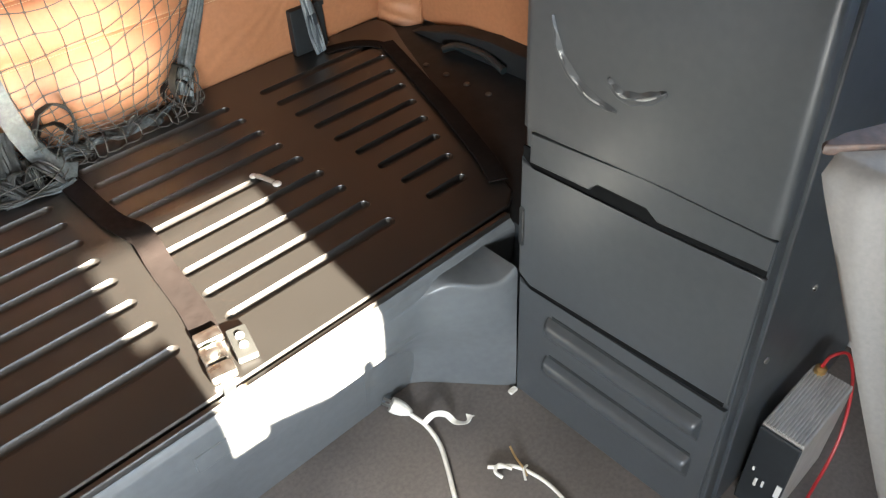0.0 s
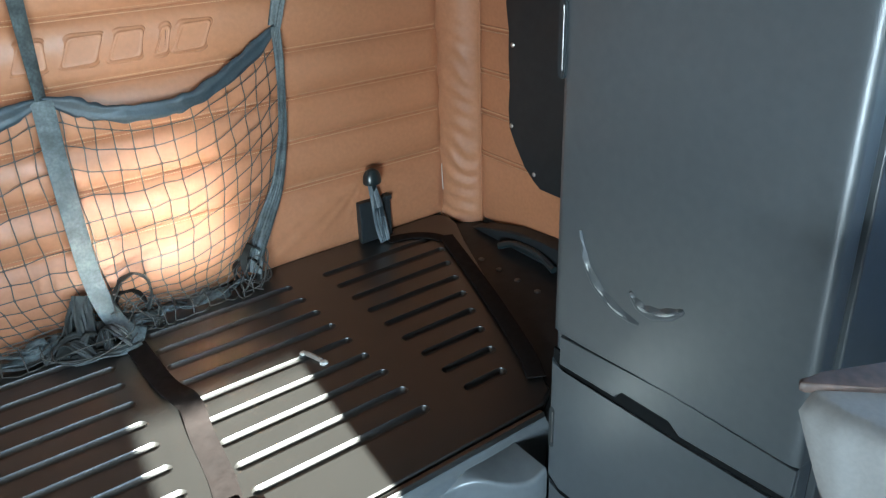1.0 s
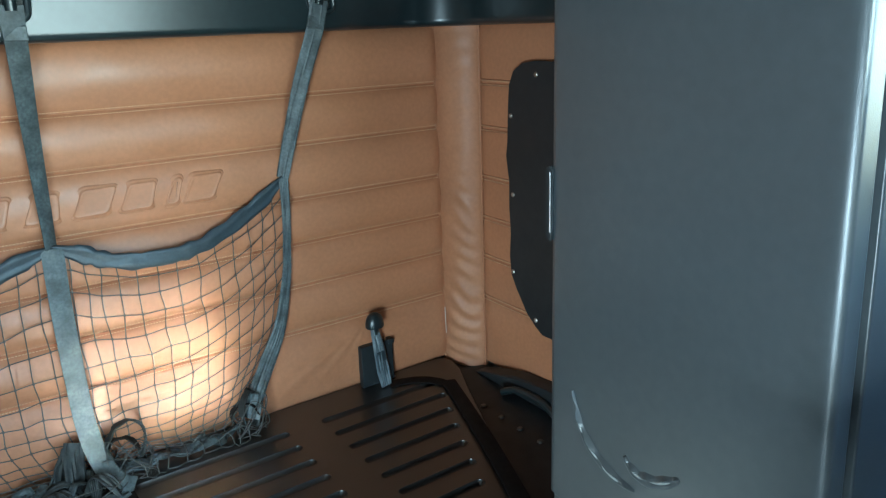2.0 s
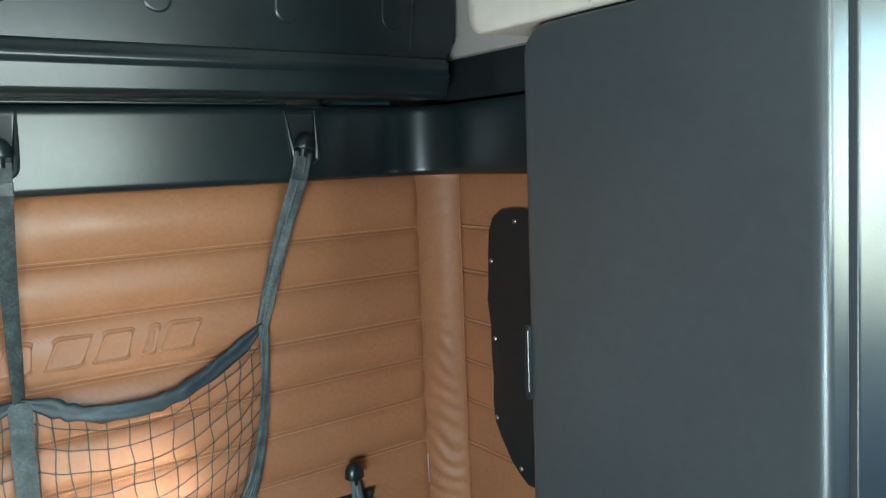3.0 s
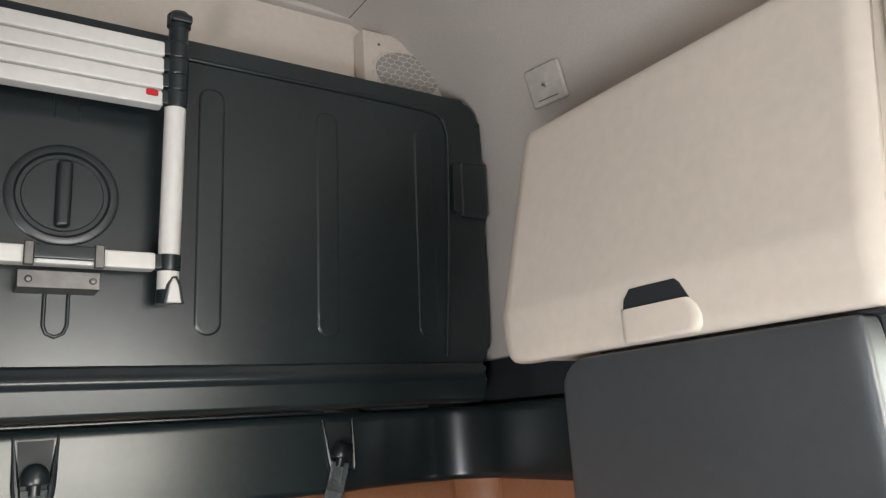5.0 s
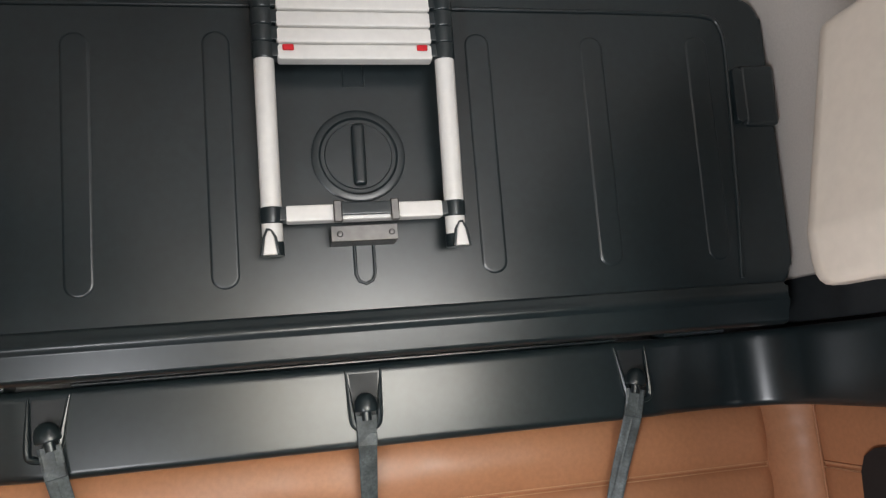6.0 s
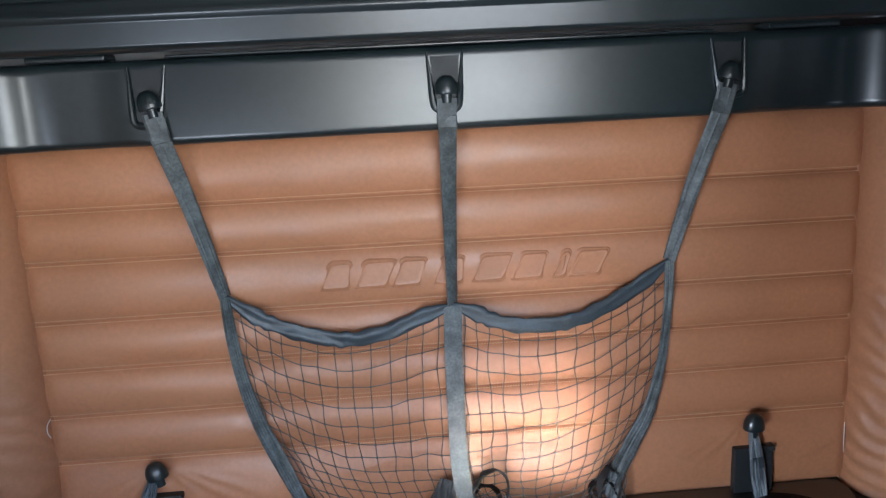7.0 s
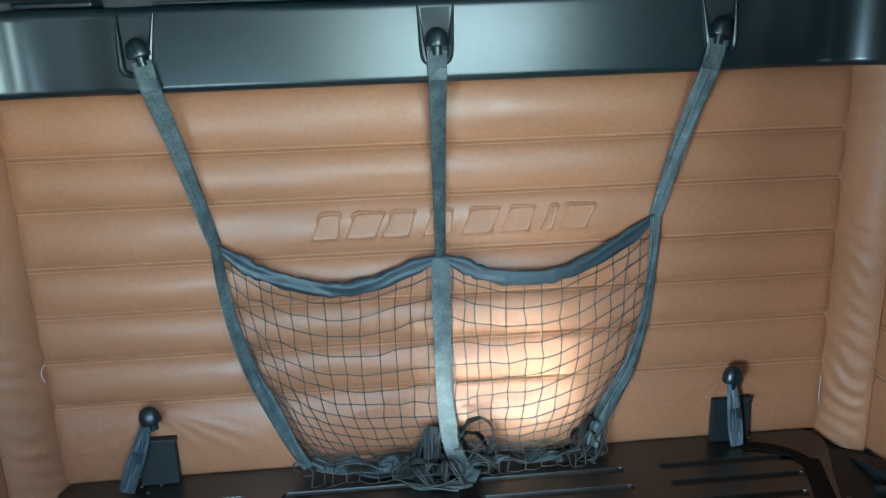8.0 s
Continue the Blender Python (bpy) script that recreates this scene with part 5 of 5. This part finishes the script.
for s in (1, -1):
    x = s * 0.1755
    part("rail", rail_tube(x, 1.718, 2.07, 0.0195), WHITE, ladder)
    for k in range(4):
        z0 = 2.066 + k * 0.0325
        bm = nb()
        tube(bm, [(x, ly(z0), z0), (x, ly(z0 + 0.003), z0 + 0.003), (x, ly(z0 + 0.030), z0 + 0.030), (x, ly(z0 + 0.0325), z0 + 0.0325)], [0.0195, 0.0215, 0.0215, 0.0195], 18)
        box(bm, (min(x, x - s * 0.03), ly(z0) - 0.014, z0 + 0.002), (max(x, x - s * 0.03), ly(z0) + 0.014, z0 + 0.030), 0.003, 2)
        part("collar", bm, BLACK, ladder)
    bm = nb()
    tube(bm, [(x, ly(2.195), 2.195), (x, ly(2.225), 2.225), (x, ly(2.230), 2.230), (x, ly(2.252), 2.252), (x, ly(2.259), 2.259)], [0.0185, 0.0185, 0.0225, 0.0225, 0.017], 18)
    box(bm, (x - 0.020, ly(2.24) - 0.028, 2.230), (x + 0.020, ly(2.24) - 0.010, 2.248), 0.005, 2)
    part("end_cap", bm, BLACK, ladder)
    bm = nb()
    tube(bm, [(x, ly(1.754), 1.754), (x, ly(1.757), 1.757), (x, ly(1.782), 1.782), (x, ly(1.785), 1.785)], [0.0195, 0.0215, 0.0215, 0.0195], 18)
    box(bm, (min(x, x - s * 0.03), ly(1.77) - 0.014, 1.756), (max(x, x - s * 0.03), ly(1.77) + 0.014, 1.783), 0.003, 2)
    part("collar", bm, BLACK, ladder)
    bm = nb()
    tube(bm, [(x, ly(1.720), 1.720), (x, ly(1.710), 1.710), (x, ly(1.694), 1.694)], [0.0200, 0.0205, 0.0205], 18)
    foot = part("foot", bm, BLACK, ladder, "black rubber foot")
    xo = x + s * 0.006
    for nm, mat, g, dy, lb in (("boot", BLACK, 0.0055, 0.0215, "black rubber boot"), ("foot_guard", WHITE, 0.0, 0.0245, "pale pointed foot guard")):
        bm = nb()
        prism(bm, [(xo - 0.0125 - g, 1.693), (xo + 0.0135 + g, 1.693), (xo + 0.0085 + g, 1.726), (xo + 0.003 + g * 0.6, 1.738 + g), (xo - 0.002 - g * 0.6, 1.738 + g), (xo - 0.0075 - g, 1.726)], "y", ly(1.72) - dy, ly(1.72) - 0.006, 0.003, 2)
        part(nm, bm, mat, foot, lb, smooth=50)
    bm = nb()
    box(bm, (s * 0.129 - 0.0105, ly(2.085) - 0.0185, 2.078), (s * 0.129 + 0.0105, ly(2.085) - 0.014, 2.090), 0.0015, 1)
    part("release_tab", bm, RED, ladder, "red plastic release tab")
for k in range(4):
    z0 = 2.0620 + k * 0.0325
    bm = nb()
    box(bm, (-0.150, ly(z0) - 0.0155, z0), (0.150, ly(z0) + 0.0155, z0 + 0.0308), 0.005, 2)
    part("rung", bm, WHITE, ladder)
bm = nb()
box(bm, (-0.150, ly(1.77) - 0.0155, 1.753), (0.150, ly(1.77) + 0.0155, 1.785), 0.005, 2)
part("rung", bm, WHITE, ladder)
bracket = thing("ladder_bracket", (0, -0.27, 1.72), "dark steel bracket holding the ladder's lowest rung", "bracket")
bm = nb()
box(bm, (-0.067, by(1.74) - 0.052, 1.716), (0.062, by(1.74) + 0.002, 1.720), 0.001, 1)
box(bm, (-0.067, by(1.74) - 0.056, 1.716), (0.062, by(1.74) - 0.052, 1.747), 0.001, 1)
part("plate", bm, DARKSTEEL, bracket)
bm = nb()
box(bm, (-0.058, ly(1.77) - 0.026, 1.760), (0.062, ly(1.77) - 0.017, 1.785), 0.003, 2)
part("clasp", bm, BLACK, bracket, "dark clasp bar")
for s in (1, -1):
    bm = nb()
    box(bm, (s * 0.054 - 0.008, ly(1.77) - 0.028, 1.747), (s * 0.054 + 0.008, ly(1.77) - 0.0165, 1.789), 0.002, 1)
    part("jaw", bm, DARKSTEEL, bracket)
    bm = nb()
    dome_screw(bm, (s * 0.050, by(1.74) - 0.0562, 1.731), (0, -1, 0), 0.006)
    part("screw", bm, DARKSTEEL, bracket)

# ---- speaker and lamp button overhead ----
spk = thing("ceiling_speaker", (0.83, -0.13, 2.38), "pale round honeycomb speaker grille above the bunk", "speaker")
bm = nb()
prism(bm, [(0.69, 2.25), (0.69, 2.466)] + [(0.832 + 0.128 * math.cos(a), 2.366 + 0.100 * math.sin(a)) for a in np.linspace(radians(85), radians(-75), 16)] + [(0.80, 2.25)], "y", -0.158, -0.101, 0.006, 2)
part("plate", bm, CREAM, spk, smooth=50)
SPX, SPZ, WIDE = 0.818, 2.360, 1.56
bm = nb()
lathe(bm, [(0.061, 0), (0.061, 0.0025), (0.0, 0.0026)], Matrix.Translation((SPX, -0.1575, SPZ)) @ Matrix.Diagonal((WIDE, 1, 1, 1)) @ Euler((radians(90), 0, 0)).to_matrix().to_4x4(), 32)
part("mesh_back", bm, surface("grey_speaker_mesh", (0.30, 0.28, 0.26), 0.7), spk, "grey mesh behind the honeycomb")
bm = nb()
P = 0.0165
for r in range(-5, 6):
    for c in range(-5, 6):
        cx, cz = (c + 0.5 * (r % 2)) * P, r * P * 0.866
        if math.hypot(cx, cz) < 0.060:
            hexa = [Vector((SPX + WIDE * cx + WIDE * P * 0.577 * math.cos(radians(30 + 60 * k)), -0.1608, SPZ + cz + P * 0.577 * math.sin(radians(30 + 60 * k)))) for k in range(6)]
            for k in range(3):
                tube(bm, [hexa[k], hexa[k + 1]], 0.0011, 5)
part("honeycomb", bm, CREAM, spk)
bm = nb()
dome_screw(bm, (0.735, -0.1582, 2.43), (0, -1, 0), 0.004)
part("screw", bm, BASEGREY, spk)

btn = thing("lamp_button", (0.955, -0.55, 2.22), "small square greige lamp button on the curved headliner", "switch")
mb = look((0.958, -0.536, 2.197), (0.0, -0.736, 1.85), 0)
bm = nb()
box(bm, (-0.050, -0.046, -0.008), (0.050, 0.046, 0.006), 0.008, 3, mb @ Euler((0, radians(180), 0)).to_matrix().to_4x4())
part("plate", bm, surface("greige_switch_plastic", (0.46, 0.425, 0.39), 0.75), btn)
bm = nb()
box(bm, (-0.028, -0.0332, -0.0075), (0.028, -0.0308, -0.0055), m=mb)
part("slot", bm, BASEGREY, btn)
bm = nb()
lathe(bm, [(0.006, 0), (0.006, 0.005), (0.0, 0.007)], mb @ Euler((radians(180), 0, 0)).to_matrix().to_4x4() @ Matrix.Translation((0, 0, 0.005)), 12)
part("push_button", bm, STEEL, btn, "small bright push button")

# ---- passenger seat ----
seat = thing("passenger_seat", (0.56, -1.75, 0), "pale grey cloth seat with its backrest reclined", "seat")


def sy(z):
    return -1.476 - 0.48 * (0.917 - z)


def backrest(u, v):
    a = 2 * math.pi * u
    z = 0.42 + (0.920 - 0.42) * v
    cx, hw, hd = 0.566, 0.302, 0.048
    k = 9.0
    c, s = math.cos(a), math.sin(a)
    rr = (abs(c) ** k + abs(s) ** k) ** (-1 / k)
    shrink = 1 if v < 0.96 else math.sqrt(max(0.0, 1 - ((v - 0.96) / 0.04) ** 2)) * 0.05 + 0.95
    bulge = 0.004 * wob(c * 2, s * 2 + z * 8)
    x = cx + hw * rr * c * shrink + bulge
    return Vector((x, sy(z) - hd + hd * rr * s * shrink + bulge - 0.47 * (x - 0.275), z))


bm = nb()
NU, NV = 56, 34
g = [[bm.verts.new(backrest(i / NU, j / NV)) for i in range(NU)] for j in range(NV + 1)]
for j in range(NV):
    for i in range(NU):
        bm.faces.new((g[j][i], g[j][(i + 1) % NU], g[j + 1][(i + 1) % NU], g[j + 1][i]))
bm.faces.new(g[0][::-1])
bm.faces.new(g[-1])
part("backrest", bm, SEATCLOTH, seat, smooth=60)
# shade on the back of the top edge, painted as a brown slab
bm = nb()
prism(bm, [(0.277, -1.487), (0.276, -1.482), (0.281, -1.479), (0.300, -1.4855), (0.60, -1.6265), (0.60, -1.715), (0.49, -1.672), (0.38, -1.578), (0.316, -1.523)], "z", 0.916, 0.9255, 0.003, 2)
part("top_shade", bm, SEATSHADE, seat, "brown slab painting the shaded roll-over along the top of the backrest", smooth=60)
# unseen block added on the seat to shade the lower closet post
bm = nb()
box(bm, (0.45, -1.66, 0.9245), (0.80, -1.575, 1.265), 0.028, 4)
for v in bm.verts:
    v.co.y -= 0.47 * (v.co.x - 0.45)
part("shading_headrest", bm, SEATCLOTH, seat, smooth=60)
bm = nb()
box(bm, (0.29, -2.25, 0.32), (0.85, -1.72, 0.46), 0.05, 4)
part("cushion", bm, SEATCLOTH, seat)
bm = nb()
box(bm, (0.36, -2.18, 0.001), (0.78, -1.80, 0.325), 0.02, 2)
part("pedestal", bm, BLACK_MATT, seat)
# ---- power inverter on the floor ----
inv = thing("power_inverter", (0.74, -1.50, 0), "small ribbed grey power inverter with red leads on the floor", "power inverter")
IX0, IX1, IY0, IY1, IH = 0.594, 0.776, -1.506, -1.434, 0.212
bm = nb()
box(bm, (IX0 + 0.006, IY0, 0.001), (IX1 - 0.004, IY1, IH), 0.004, 2)
part("case", bm, FINS, inv)
for k in range(13):
    y = IY0 + 0.004 + (IY1 - IY0 - 0.008) * k / 12
    bm = nb()
    box(bm, (IX0 + 0.008, y - 0.0020, IH - 0.001), (IX1 - 0.006, y + 0.0020, IH + 0.0020), 0.0008, 1)
    part("fin", bm, FINS, inv)
bm = nb()
box(bm, (IX0 - 0.001, IY0 + 0.001, 0.001), (IX0 + 0.0055, IY1 - 0.001, IH - 0.003), 0.002, 1)
endp = part("end_panel", bm, BLACK_MATT, inv, "black end panel with sockets")
for y, z, h, w in ((-1.460, 0.075, 0.022, 0.005), (-1.450, 0.105, 0.010, 0.004), (-1.498, 0.085, 0.034, 0.009), (-1.472, 0.080, 0.016, 0.004)):
    bm = nb()
    box(bm, (IX0 - 0.003, y - w / 2, z - h / 2), (IX0 - 0.0008, y + w / 2, z + h / 2), 0.0006, 1)
    part("marking", bm, WHITE, endp)
bm = nb()
lathe(bm, [(0.010, 0), (0.010, 0.012), (0.006, 0.016), (0, 0.016)], Matrix.Translation((IX1 - 0.014, -1.450, IH)), 14)
part("terminal", bm, surface("brass_terminal", (0.75, 0.48, 0.20), 0.35, metal=1.0), inv, "brass terminal")
bm = nb()
tube(bm, smooth_path([(IX1 - 0.014, -1.450, IH + 0.014), (IX1 - 0.006, -1.456, IH + 0.040), (IX1 + 0.016, -1.475, IH + 0.040), (IX1 + 0.020, -1.500, IH - 0.03), (IX1 - 0.01, -1.522, 0.08), (IX1 - 0.09, -1.530, 0.012), (IX0 - 0.02, -1.535, 0.006), (IX0 - 0.07, -1.49, 0.006), (0.50, -1.44, 0.006), (0.48, -1.395, 0.006)], 8), 0.0030, 8)
part("red_lead", bm, RED_LEAD, inv, "red power lead")

# ---- loose cables on the floor ----
cable = thing("extension_lead", (0.29, -0.95, 0), "dirty white power cord with a three-pin plug and paper tag", "power cord")
bm = nb()
pm = Matrix.Translation((0.283, -0.868, 0.018)) @ Euler((radians(-62), 0, radians(38))).to_matrix().to_4x4()
lathe(bm, [(0.006, -0.030), (0.009, -0.024), (0.0145, -0.010), (0.0165, 0.006), (0.0155, 0.016), (0, 0.0165)], pm, 18)
plug = part("plug", bm, WIRE, cable, smooth=50)
for dx, dy in ((-0.006, 0.0), (0.006, 0.0), (0.0, 0.008)):
    bm = nb()
    box(bm, (dx - 0.003, dy - 0.0009, 0.016), (dx + 0.003, dy + 0.0009, 0.034), m=pm)
    part("pin", bm, STEEL, plug)
bm = nb()
tube(bm, smooth_path([(0.291, -0.898, 0.014), (0.298, -0.935, 0.007), (0.288, -0.985, 0.0055), (0.262, -1.035, 0.0055), (0.236, -1.078, 0.0055), (0.205, -1.13, 0.0055), (0.15, -1.19, 0.0055), (0.05, -1.24, 0.0055)], 8), 0.0047, 10)
part("cord", bm, WIRE, cable)
bm = nb()
pts = smooth_path([(0.296, -0.930, 0.012), (0.318, -0.937, 0.026), (0.338, -0.950, 0.020), (0.344, -0.972, 0.010), (0.358, -0.990, 0.014), (0.372, -0.985, 0.020)], 6)
ribbon(bm, pts, [Vector((0.3, 0.5, 0.3 + 0.7 * math.sin(k * 0.2))) for k in range(len(pts))], [0.012 + 0.010 * max(0, k / len(pts) - 0.7) / 0.3 for k in range(len(pts))], 0.0012)
part("tag", bm, WIRE, cable, "curled pale paper tag")
wires = thing("loose_wires", (0.35, -1.12, 0), "tangle of short bare-ended white wires on the floor", "wires")
WIRES = [[(0.318, -1.086, 0.006), (0.332, -1.103, 0.010), (0.352, -1.118, 0.008), (0.366, -1.150, 0.006), (0.372, -1.20, 0.005), (0.36, -1.28, 0.005)],
         [(0.322, -1.120, 0.005), (0.318, -1.105, 0.012), (0.334, -1.100, 0.012), (0.346, -1.122, 0.010)],
         [(0.372, -1.092, 0.024), (0.366, -1.112, 0.016), (0.362, -1.136, 0.010), (0.356, -1.150, 0.006)],
         [(0.346, -1.156, 0.010), (0.358, -1.140, 0.014), (0.372, -1.136, 0.008)]]
for k, w in enumerate(WIRES):
    bm = nb()
    tube(bm, smooth_path(w, 6), 0.0036 if k < 2 else 0.0024, 8)
    part("wire", bm, WIRE if k != 2 else surface("bare_copper", (0.60, 0.42, 0.22), 0.4, metal=1.0), wires)
clip = thing("floor_clip", (0.487, -0.995, 0), "tiny pale plastic clip at the closet's foot", "clip")
bm = nb()
box(bm, (0.474, -1.002, 0.0008), (0.494, -0.990, 0.010), 0.003, 2)
part("clip_body", bm, WIRE, clip)
